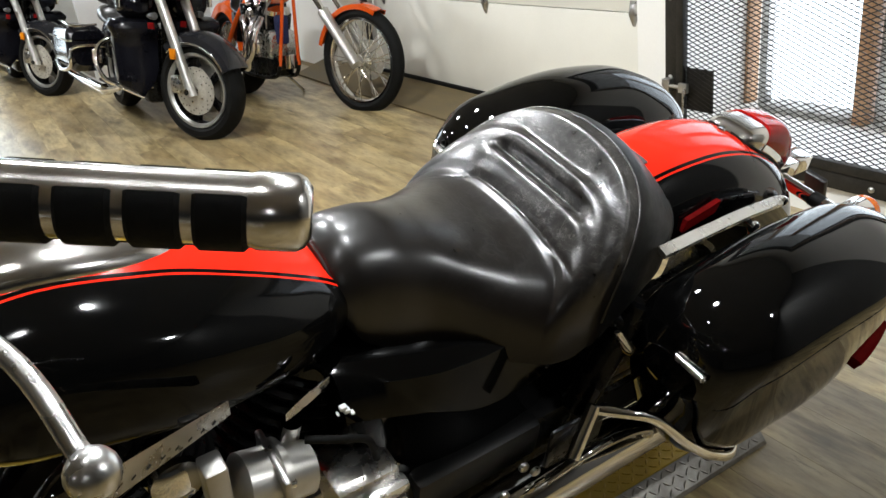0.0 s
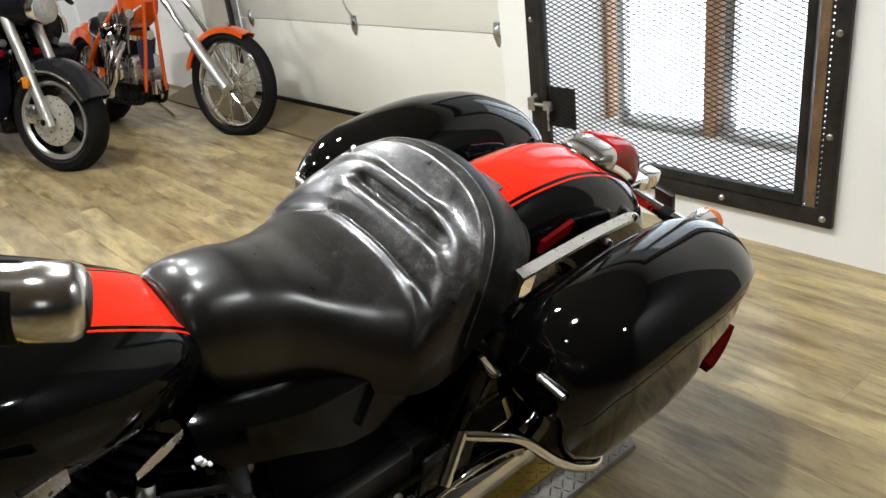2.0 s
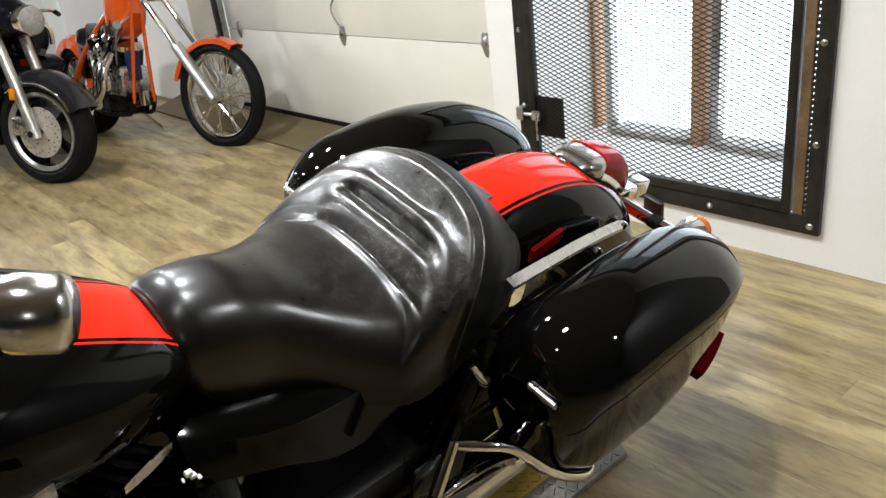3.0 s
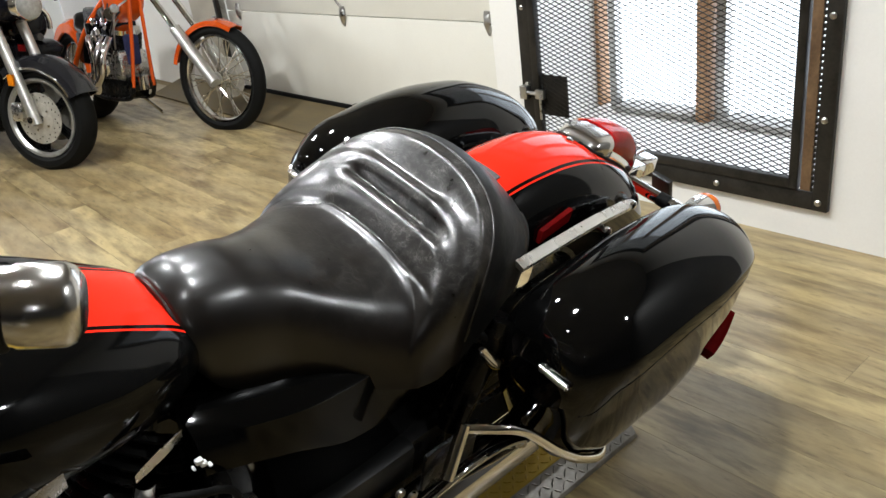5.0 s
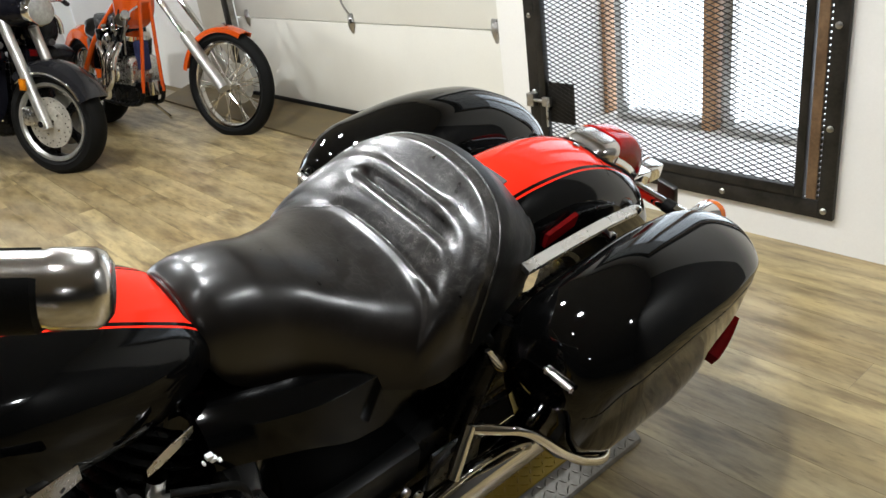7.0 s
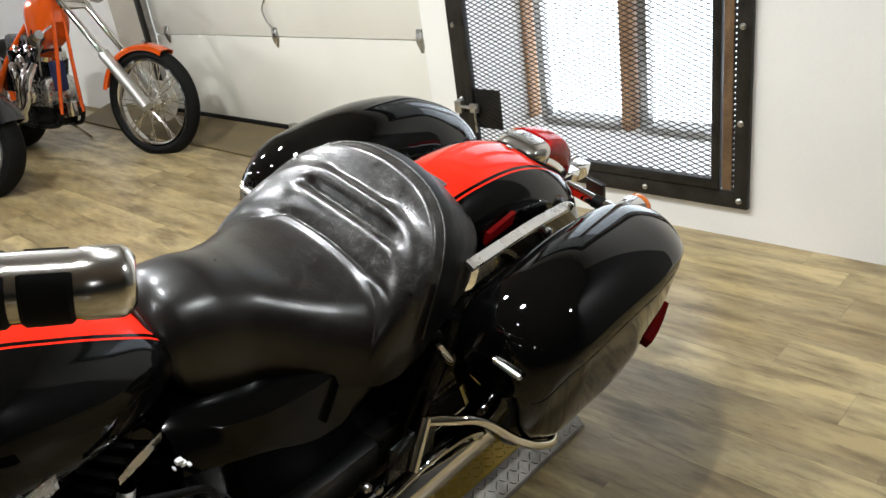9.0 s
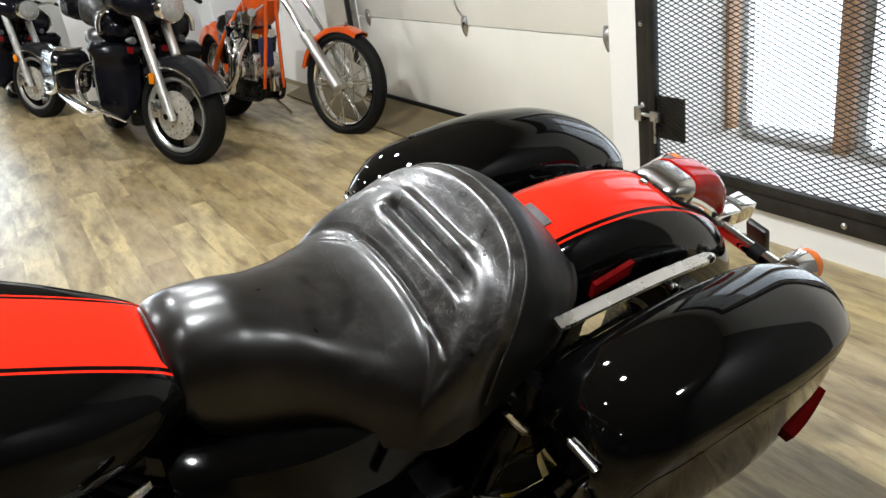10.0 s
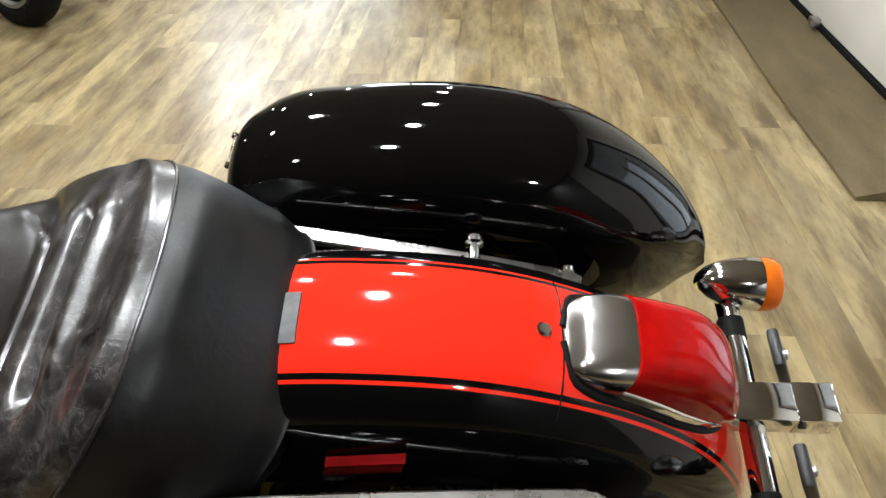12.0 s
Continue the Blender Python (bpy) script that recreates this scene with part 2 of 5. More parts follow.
    # shade put into the gloss: specular drops towards the skirt, rises on the backrest
    t.links.new(math_node(t, "MULTIPLY", ramp(t, sep.outputs[2], 0.62, 0.72, 0.2, 0.7), math_node(t, "ADD", math_node(t, "MULTIPLY", back, 0.35), 0.65)), s.inputs["Specular IOR Level"])
    # coat that gives the crisper glints, weakened low down to keep the skirt dark
    t.links.new(ramp(t, sep.outputs[2], 0.61, 0.7, 0.25, 0.62), s.inputs["Coat Weight"])
    s.inputs["Coat Roughness"].default_value = 0.21
    s.inputs["Coat IOR"].default_value = 1.42
    deep = math_node(t, "MULTIPLY", wrinkle, math_node(t, "ADD", math_node(t, "MULTIPLY", pad, 0.3), math_node(t, "MULTIPLY", back, 0.4)))
    h = math_node(t, "SUBTRACT", math_node(t, "ADD", math_node(t, "MULTIPLY", grain, 0.2), math_node(t, "MULTIPLY", cloud, 0.22)), deep)
    bump(t, s, h, 0.32, 0.001)
    s.inputs["IOR"].default_value = 1.46
    return m


LEATHER = leather()
VINYL = varied("black_vinyl_side", (0.0025, 0.0025, 0.0025), (0.006, 0.006, 0.006), (0.34, 0.48), 10, relief=0.35, fine=75, ior=1.37)


def plank_material():
    m, t, s = material("worn_oak_plank")
    v = coords(t, (6.5, 1.1, 6.5))
    info = t.nodes.new("ShaderNodeObjectInfo")
    geo = t.nodes.new("ShaderNodeNewGeometry")
    rnd = math_node(t, "FRACT", math_node(t, "ADD", info.outputs["Random"], geo.outputs["Random Per Island"]))
    shift = t.nodes.new("ShaderNodeVectorMath")
    shift.operation = "ADD"
    comb = t.nodes.new("ShaderNodeCombineXYZ")
    t.links.new(math_node(t, "MULTIPLY", rnd, 57.0), comb.inputs[1])
    t.links.new(math_node(t, "MULTIPLY", rnd, 31.0), comb.inputs[0])
    t.links.new(v, shift.inputs[0])
    t.links.new(comb.outputs[0], shift.inputs[1])
    grain = noise_node(t, shift.outputs[0], 2.0, 6, 0.62)
    cloud = noise_node(t, coords(t, (3, 1, 3)), 2.0, 4)
    tone = mix_colour(t, rnd, (0.29, 0.205, 0.092), (0.505, 0.395, 0.195))
    dark = mix_colour(t, ramp(t, grain, 0.36, 0.6), (0.122, 0.08, 0.031), tone)
    worn = mix_colour(t, ramp(t, cloud, 0.42, 0.68, 0.0, 0.6), dark, (0.43, 0.355, 0.21))
    fleck = noise_node(t, shift.outputs[0], 9.0, 6, 0.7)
    worn = mix_colour(t, ramp(t, fleck, 0.55, 0.68, 0.0, 0.6), worn, (0.1, 0.068, 0.03))
    smudge = noise_node(t, coords(t, (2.2, 1, 2.2)), 3.6, 5, 0.65)
    worn = mix_colour(t, ramp(t, smudge, 0.47, 0.7, 0.0, 0.6), worn, (0.132, 0.094, 0.039))
    # small dark knots
    knot = t.nodes.new("ShaderNodeTexVoronoi")
    knot.inputs["Scale"].default_value = 1.0
    t.links.new(shift.outputs[0], knot.inputs["Vector"])
    worn = mix_colour(t, ramp(t, knot.outputs["Distance"], 0.04, 0.1, 0.5, 0.0), worn, (0.07, 0.045, 0.02))
    t.links.new(worn, s.inputs["Base Color"])
    s.inputs["IOR"].default_value = 1.62
    t.links.new(ramp(t, grain, 0.3, 0.7, 0.4, 0.32), s.inputs["Roughness"])
    bump(t, s, grain, 0.1, 0.001)
    return m


PLANK = plank_material()
JOINT = varied("dark_floor_joint", (0.17, 0.125, 0.06), (0.22, 0.165, 0.085), (0.7, 0.8), 10)


# ---- shaping helpers ----
def link_mesh(name, bm, mat, smooth=True):
    me = bpy.data.meshes.new(name)
    bmesh.ops.recalc_face_normals(bm, faces=bm.faces)
    bm.to_mesh(me)
    bm.free()
    me.materials.append(mat)
    if smooth:
        me.shade_smooth()
        me.set_sharp_from_angle(angle=radians(38))
    return new(name, me)


def part(name, bm, mat, parent, label="", smooth=True):
    ob = link_mesh(name, bm, mat, smooth)
    ob.parent = parent
    return tagged(ob, label)


def thing(name, place, label, category, group="", kind=""):
    e = new(name)
    e.empty_display_size = 0.1
    e.matrix_basis = place
    return tagged(e, label, category, group, kind)


def single(name, bm, mat, label, category, kind="", group="", smooth=True):
    return tagged(link_mesh(name, bm, mat, smooth), label, category, group, kind)


def curve(keys, x):
    """A smooth line through a few (x, value) pairs."""
    ks = [k[0] for k in keys]
    vs = [k[1] for k in keys]
    if x <= ks[0]:
        return vs[0]
    if x >= ks[-1]:
        return vs[-1]
    i = max(j for j in range(len(ks) - 1) if ks[j] <= x)

    def slope(j):
        if j in (0, len(ks) - 1):
            return 0.0 if len(ks) > 2 else (vs[1] - vs[0]) / (ks[1] - ks[0])
        a, b = (vs[j] - vs[j - 1]) / (ks[j] - ks[j - 1]), (vs[j + 1] - vs[j]) / (ks[j + 1] - ks[j])
        return 0.0 if a * b <= 0 else 2 * a * b / (a + b)

    h = ks[i + 1] - ks[i]
    u = (x - ks[i]) / h
    m0, m1 = slope(i) * h, slope(i + 1) * h
    return (2 * u**3 - 3 * u**2 + 1) * vs[i] + (u**3 - 2 * u**2 + u) * m0 + (3 * u**2 - 2 * u**3) * vs[i + 1] + (u**3 - u**2) * m1


def power(c, n):
    return math.copysign(abs(c) ** n, c)


def loft(rings, closed=True, ends=True, bm=None):
    bm = bm or bmesh.new()
    rows = [[bm.verts.new(p) for p in ring] for ring in rings]
    n = len(rows[0])
    for a, b in zip(rows, rows[1:]):
        for i in range(n if closed else n - 1):
            j = (i + 1) % n
            bm.faces.new((a[i], a[j], b[j], b[i]))
    if ends and closed:
        bm.faces.new(rows[0][::-1])
        bm.faces.new(rows[-1])
    return bm


def smooth_path(points, steps=8):
    """More points along a smooth line through the given ones."""
    ps = [Vector(p) for p in points]
    if len(ps) < 3:
        return ps
    out = []
    for i in range(len(ps) - 1):
        p0, p1, p2, p3 = ps[max(i - 1, 0)], ps[i], ps[i + 1], ps[min(i + 2, len(ps) - 1)]
        for k in range(steps):
            u = k / steps
            out.append(0.5 * ((2 * p1) + (p2 - p0) * u + (2 * p0 - 5 * p1 + 4 * p2 - p3) * u * u + (3 * p1 - p0 - 3 * p2 + p3) * u**3))
    return out + [ps[-1]]


def tube(points, radius, sides=14, steps=8, bm=None, flat=1.0):
    """A round bar along a line; radius may be a number or a function of 0..1."""
    ps = smooth_path(points, steps)
    rings, side = [], None
    for i, p in enumerate(ps):
        way = (ps[min(i + 1, len(ps) - 1)] - ps[max(i - 1, 0)]).normalized()
        if side is None:
            side = way.orthogonal().normalized()
        side = (side - way * side.dot(way)).normalized()
        up = way.cross(side)
        r = radius(i / (len(ps) - 1)) if callable(radius) else radius
        rings.append([p + side * (r * math.cos(2 * math.pi * k / sides)) + up * (r * flat * math.sin(2 * math.pi * k / sides)) for k in range(sides)])
    return loft(rings, bm=bm)


def turned(profile, place=None, sides=32, bm=None):
    """A turned body: (distance along z, radius) pairs spun round z, then moved by place."""
    place = place or Matrix()
    rings = [[place @ Vector((r * math.cos(2 * math.pi * k / sides), r * math.sin(2 * math.pi * k / sides), z)) for k in range(sides)] for z, r in profile]
    return loft(rings, bm=bm)


def hoop(profile, place=None, sides=48, bm=None):
    """A closed ring: a closed (z, radius) outline spun round z."""
    place = place or Matrix()
    bm = bm or bmesh.new()
    rows = [[bm.verts.new(place @ Vector((r * math.cos(a), r * math.sin(a), z))) for z, r in profile] for a in (2 * math.pi * k / sides for k in range(sides))]
    n = len(profile)
    for k in range(sides):
        a, b = rows[k], rows[(k + 1) % sides]
        for i in range(n):
            j = (i + 1) % n
            bm.faces.new((a[i], a[j], b[j], b[i]))
    return bm


def block(x0, x1, y0, y1, z0, z1, edge=0.0, place=None, bm=None):
    fresh = bm is None
    bm = bm or bmesh.new()
    made = bmesh.ops.create_cube(bm, size=1.0)["verts"]
    m = Matrix.LocRotScale(((x0 + x1) / 2, (y0 + y1) / 2, (z0 + z1) / 2), None, (x1 - x0, y1 - y0, z1 - z0))
    bmesh.ops.transform(bm, matrix=(place or Matrix()) @ m, verts=made)
    if edge and fresh:
        bmesh.ops.bevel(bm, geom=bm.edges[:], offset=edge, segments=2, affect="EDGES", profile=0.5)
    return bm


def along(a, b):
    """The pose that lays z from a towards b."""
    a, b = Vector(a), Vector(b)
    return Matrix.Translation(a) @ (b - a).to_track_quat("Z", "Y").to_matrix().to_4x4()


def rod(a, b, r, r2=None, sides=12, bm=None):
    n = (Vector(b) - Vector(a)).length
    return turned([(0, r), (n, r if r2 is None else r2)], along(a, b), sides, bm)


# ---- the room ----
WALL_X, DOOR_X, POST_Y, DOOR_END = 2.78, 2.91, 2.73, 5.53
WEST, SOUTH, NORTH = -9.0, -8.0, 13.0


def wall(name, pieces, label, mat=None):
    bm = bmesh.new()
    for p in pieces:
        block(*p, bm=bm)
    return single(name, bm, mat or WALL_PAINT, label, "wall", "structure", smooth=False)


# the gate's opening in the east wall: y from 1.29 to 2.48, z from 0.19 to 2.1
wall("wall_east", [
    (WALL_X, WALL_X + 0.1, 0.45, 1.26, 0, CEILING), (WALL_X, WALL_X + 0.1, 2.52, POST_Y, 0, CEILING),
    (WALL_X, WALL_X + 0.1, 1.26, 2.52, 0, 0.15), (WALL_X, WALL_X + 0.1, 1.26, 2.52, 2.12, CEILING),
    (WALL_X + 0.1, WALL_X + 0.7, POST_Y - 0.02, POST_Y, 0, CEILING),
], "white painted wall with a barred window opening near the floor")
# unseen end of the same wall, darkened for the saddlebag's reflections
wall("wall_east_far", [(WALL_X, WALL_X + 0.1, SOUTH, 0.45, 0, CEILING)], "unseen stretch of the east wall, toned grey to darken reflections", DARK_WALL)
wall("wall_door_side", [(DOOR_X, DOOR_X + 0.2, DOOR_END + 0.02, NORTH, 0, CEILING), (DOOR_X, DOOR_X + 0.2, POST_Y, DOOR_END + 0.02, 2.26, CEILING)],
     "white wall beside and above the garage door")
wall("wall_north", [(WEST - 0.2, -1.0, NORTH, NORTH + 0.2, 0, CEILING), (1.16, DOOR_X + 0.2, NORTH, NORTH + 0.2, 0, CEILING), (-1.0, 1.16, NORTH, NORTH + 0.2, 2.3, CEILING)],
     "white far wall of the showroom with a glazed entrance")
entrance = thing("door_2", Matrix(), "bright glazed entrance in the far wall of the showroom", "entrance door", kind="structure")
for x in (-1.0, 0.05, 1.1):
    part("stile", block(x, x + 0.06, NORTH + 0.05, NORTH + 0.11, 0.0, 2.3, 0.004), STEEL, entrance)
part("rail", block(-0.94, 1.1, NORTH + 0.05, NORTH + 0.11, 0.0, 0.12, 0.004), STEEL, entrance)
single("backdrop_entrance", block(-3.6, 3.1, NORTH + 1.4, NORTH + 1.42, -0.5, 4.0), ENTRANCE_WHITE, "blank bright overcast daylight outside the entrance", "backdrop", "structure", smooth=False)
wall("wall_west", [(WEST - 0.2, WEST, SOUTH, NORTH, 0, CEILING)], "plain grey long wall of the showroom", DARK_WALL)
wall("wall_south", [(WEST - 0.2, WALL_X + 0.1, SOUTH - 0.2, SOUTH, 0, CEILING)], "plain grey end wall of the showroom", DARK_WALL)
wall("ceiling", [(WEST - 0.2, DOOR_X + 0.8, SOUTH - 0.2, NORTH + 0.2, CEILING, CEILING + 0.15)], "plain taupe showroom ceiling", CEILING_PAINT)

# window recess behind the gate: sill, cheeks, head
RECESS = 3.4
recess = thing("window_recess", Matrix(), "deep white window recess with a wide sill", "window recess", kind="structure")
part("sill", block(WALL_X + 0.1, RECESS + 0.1, 0.93, 2.71, 0.05, 0.15), WALL_PAINT, recess, smooth=False)
part("cheek", block(WALL_X + 0.1, RECESS + 0.1, 0.93, 0.99, 0.15, 2.12), WALL_PAINT, recess, smooth=False)
part("cheek", block(WALL_X + 0.1, RECESS + 0.1, 2.65, 2.71, 0.15, 2.12), WALL_PAINT, recess, smooth=False)
part("head", block(WALL_X + 0.1, RECESS + 0.1, 0.93, 2.71, 2.12, 2.2), WALL_PAINT, recess, smooth=False)

window = thing("window_1", Matrix(), "brown wooden sliding window in a deep white recess", "window", kind="structure")
part("window_frame", block(RECESS - 0.02, RECESS + 0.06, 2.628, 2.648, 0.152, 2.118, 0.004), WOOD, window, "brown wooden window jamb")
part("window_frame", block(RECESS - 0.02, RECESS + 0.06, 0.992, 1.05, 0.152, 2.118, 0.004), WOOD, window, "brown wooden window jamb")
part("mullion", block(RECESS - 0.06, RECESS + 0.05, 2.02, 2.075, 0.152, 2.118, 0.004), WOOD, window, "brown wooden mullion")
part("sash_rail", block(RECESS - 0.03, RECESS + 0.02, 1.955, 2.0, 0.152, 2.118, 0.004), STEEL, window, "grey metal sliding sash rail")
part("sash_rail", block(RECESS - 0.03, RECESS + 0.02, 2.52, 2.56, 0.152, 2.118, 0.004), STEEL, window, "grey metal sliding sash rail")
part("window_sill", block(RECESS - 0.07, RECESS + 0.06, 1.07, 1.95, 0.152, 0.182, 0.004), TRACK_DIRT, window, "weathered grey window track")
part("window_sill", block(RECESS - 0.07, RECESS + 0.06, 2.09, 2.505, 0.152, 0.182, 0.004), TRACK_DIRT, window, "weathered grey window track")
back = block(4.6, 4.62, -2.5, 6.0, -1.5, 4.0)
single("backdrop", back, SKY_WHITE, "blank bright overcast daylight outside the window", "backdrop", "structure", smooth=False)

# garage door: four panels, hinges, seal and tracks
garage = thing("door_1", Matrix(), "closed cream sectional garage door with steel hinges", "garage door", kind="structure")
z = 0.11
PANEL = 0.535
for i in range(4):
    part("panel", block(DOOR_X, DOOR_X + 0.045, POST_Y + 0.005, DOOR_END, z + i * PANEL + 0.0025, z + (i + 1) * PANEL - 0.0025, 0.004), DOOR_PAINT, garage)
part("seal", block(DOOR_X - 0.012, DOOR_X + 0.03, POST_Y + 0.01, DOOR_END, 0.075, 0.109, 0.006), RUBBER, garage, "black rubber bottom seal")


def hinge(y, z, turn=0.0):
    bm = bmesh.new()
    pts = [(-0.022, 0.052), (0.022, 0.052), (0.026, 0.01), (0.03, -0.008), (0.006, -0.062), (-0.006, -0.062), (-0.03, -0.008), (-0.026, 0.01)]
    rings = [[Vector((DOOR_X - 0.002 - d, y + p[0] * k, z + p[1] * k)) for p in pts] for d, k in ((0, 1.0), (0.004, 0.97), (0.018, 0.55), (0.022, 0.3))]
    return loft(rings)


for y in (POST_Y + 0.15, 4.07, 5.35):
    for i in range(1, 4):
        h = part("hinge", hinge(y, z + i * PANEL + 0.002), STEEL, garage, "small galvanised hinge plate")
part("pull_cord", tube([(DOOR_X - 0.012, 4.07, z + PANEL + 0.05), (DOOR_X - 0.03, 4.09, z + PANEL + 0.1), (DOOR_X - 0.03, 4.11, z + PANEL + 0.16), (DOOR_X - 0.012, 4.09, z + PANEL + 0.21)], 0.006, 8), STEEL, garage, "bent steel lift handle")
part("sensor", block(DOOR_X - 0.05, DOOR_X - 0.013, 4.02, 4.075, 0.105, 0.14, 0.004), STEEL, garage, "small bottom bracket")
track = thing("door_track", Matrix(), "dark steel garage door track beside the door", "door track", kind="structure")
part("rail", block(DOOR_X - 0.085, DOOR_X - 0.06, 5.5, 5.55, 0.02, 2.4, 0.003), GATE_STEEL, track)
part("rail", block(DOOR_X - 0.06, DOOR_X - 0.004, 5.535, 5.55, 0.02, 2.4, 0.003), STEEL, track)
part("bracket", block(DOOR_X - 0.1, DOOR_X - 0.004, 5.552, 5.6, 0.55, 0.62, 0.003), STEEL, track)
single("trim_beside_door", block(DOOR_X - 0.02, DOOR_X - 0.002, 5.62, 6.1, 0, 2.4, 0.003), TRIM_PAINT, "beige painted trim board beside the garage door", "trim", "structure")

# sloping board that leads up to the door's sill
bm = bmesh.new()
rings = []
for y in np.linspace(POST_Y + 0.002, 6.6, 24):
    wob = 0.006 * math.sin(3.1 * y)
    rings.append([(2.60 + wob, y, 0.002), (2.60 + wob, y, 0.014), (2.893, y, 0.088), (2.905, y, 0.088), (2.905, y, 0.002)])
loft([[Vector(p) for p in r] for r in rings], bm=bm)
single("ramp_board", bm, PLYWOOD, "worn brown plywood ramp strip along the garage door", "ramp", "structure", smooth=False)

# ---- barred gate ----
gate = thing("security_gate", Matrix.Translation((WALL_X, 0, 0)), "dark steel security gate with expanded metal mesh, closed before the window", "gate")
GY0, GY1, GZ0, GZ1 = 1.225, 2.55, 0.12, 2.15
FR = 0.062
SIDE = 0.05
part("frame", block(-0.022, -0.002, GY0, GY0 + SIDE, GZ0, GZ1, 0.002), GATE_STEEL, gate)
part("frame", block(-0.022, -0.002, GY1 - FR, GY1, GZ0, GZ1, 0.002), GATE_STEEL, gate)
part("frame", block(-0.022, -0.002, GY0 + SIDE, GY1 - FR, GZ0, GZ0 + FR, 0.002), GATE_STEEL, gate)
part("frame", block(-0.022, -0.002, GY0 + SIDE, GY1 - FR, GZ1 - FR, GZ1, 0.002), GATE_STEEL, gate)
# the leaf inside the fixed frame
LY0, LY1, LZ0, LZ1 = GY0 + 0.1, GY1 - FR - 0.004, GZ0 + FR + 0.004, GZ1 - FR - 0.004
leaf = part("leaf", block(-0.03, 0.0, LY0, LY0 + 0.03, LZ0, LZ1, 0.002), GATE_STEEL, gate, "dark steel leaf of the gate")
part("stile", block(-0.03, 0.0, LY1 - 0.035, LY1, LZ0, LZ1, 0.002), GATE_STEEL, leaf)
part("stile", block(-0.03, 0.0, LY0 + 0.03, LY1 - 0.035, LZ0, LZ0 + 0.035, 0.002), GATE_STEEL, leaf)
part("stile", block(-0.03, 0.0, LY0 + 0.03, LY1 - 0.035, LZ1 - 0.035, LZ1, 0.002), GATE_STEEL, leaf)
part("hinge_bar", block(-0.024, -0.006, GY0 + SIDE + 0.0085, GY0 + SIDE + 0.042, LZ0, LZ1, 0.002), RUST, gate, "brown rusty hinge bar")
knuckles = bmesh.new()
for k in range(98):
    block(-0.022, -0.006, GY0 + SIDE + 0.0005, GY0 + SIDE + 0.008, LZ0 + 0.0195 * k, LZ0 + 0.0195 * k + 0.0125, bm=knuckles)
strip = part("knuckle_strip", knuckles, GATE_STEEL, gate)
strip["kind"] = "stuff"


def diamond_mesh(y0, y1, z0, z1, long=0.045, short=0.0185, w=0.0033, depth=0.003):
    """Expanded metal: crossing slanted strands that make flat diamonds."""
    verts, faces = [], []

    def strand(ya, za, yb, zb):
        n = Vector((0, -(zb - za), yb - ya)).normalized() * w / 2
        b = len(verts)
        for (yy, zz) in ((ya, za), (yb, zb)):
            for s, d in ((-1, -depth), (1, -depth), (1, 0), (-1, 0)):
                verts.append((d, yy + s * n.y, zz + s * n.z))
        faces.extend([(b, b + 1, b + 5, b + 4), (b + 1, b + 2, b + 6, b + 5), (b + 2, b + 3, b + 7, b + 6), (b + 3, b, b + 4, b + 7)])

    slope = short / long
    height, width = z1 - z0, y1 - y0
    for sign in (1, -1):
        k = -int(width * slope / short) - 2
        while k * short < height + width * slope + short:
            c = z0 + k * short if sign > 0 else z0 + k * short
            pts = []
            ya, yb = y0, y1
            za, zb = c, c + sign * width * slope
            k += 1
            # clip to the pane
            lo, hi = 0.0, 1.0
            dz = zb - za
            for bound, side in ((z0, 1), (z1, -1)):
                if abs(dz) < 1e-9:
                    continue
                u = (bound - za) / dz
                if (dz > 0) == (side > 0):
                    lo = max(lo, u)
                else:
                    hi = min(hi, u)
            if hi - lo > 1e-4:
                strand(ya + lo * (yb - ya), za + lo * dz, ya + hi * (yb - ya), za + hi * dz)
    me = bpy.data.meshes.new("mesh_panel")
    me.from_pydata(verts, [], faces)
    me.materials.append(GATE_STEEL)
    return me


mesh_panel = new("mesh_panel", diamond_mesh(LY0 + 0.028, LY1 - 0.033, LZ0 + 0.033, LZ1 - 0.033))
mesh_panel.location = (-0.012, 0, 0)
mesh_panel.parent = leaf
tagged(mesh_panel, "expanded metal mesh of flat diamonds")
latch = part("latch_plate", block(-0.008, -0.003, 2.31, LY1 - 0.036, 0.30, 0.475, 0.002), GATE_STEEL, gate, "dark steel latch plate")
part("slide_bolt", rod((-0.045, 2.42, 0.40), (-0.045, 2.535, 0.40), 0.008), STEEL, latch, "grey steel slide bolt")
part("bolt_keeper", block(-0.055, -0.023, 2.5, 2.54, 0.372, 0.428, 0.003), STEEL, latch)
part("bolt_guide", block(-0.056, -0.038, 2.405, 2.45, 0.38, 0.42, 0.003), STEEL, latch)
part("bolt_handle", tube([(-0.05, 2.415, 0.40), (-0.066, 2.41, 0.395), (-0.068, 2.41, 0.36), (-0.068, 2.41, 0.30)], 0.005, 8), STEEL, latch)
for y in (GY0 + 0.03, GY1 - 0.03):
    for zz in (0.15, 0.43, 0.75, 1.15, 1.6, 2.1):
        part("bolt", turned([(0, 0.011), (0.004, 0.011), (0.008, 0.006)], along((-0.022, y, zz), (-0.04, y, zz)), 10), STEEL, gate)
for y in (1.62, 2.0, 2.2):
    part("bolt", turned([(0, 0.011), (0.004, 0.011), (0.008, 0.006)], along((-0.022, y, 0.15), (-0.04, y, 0.15)), 10), STEEL, gate)

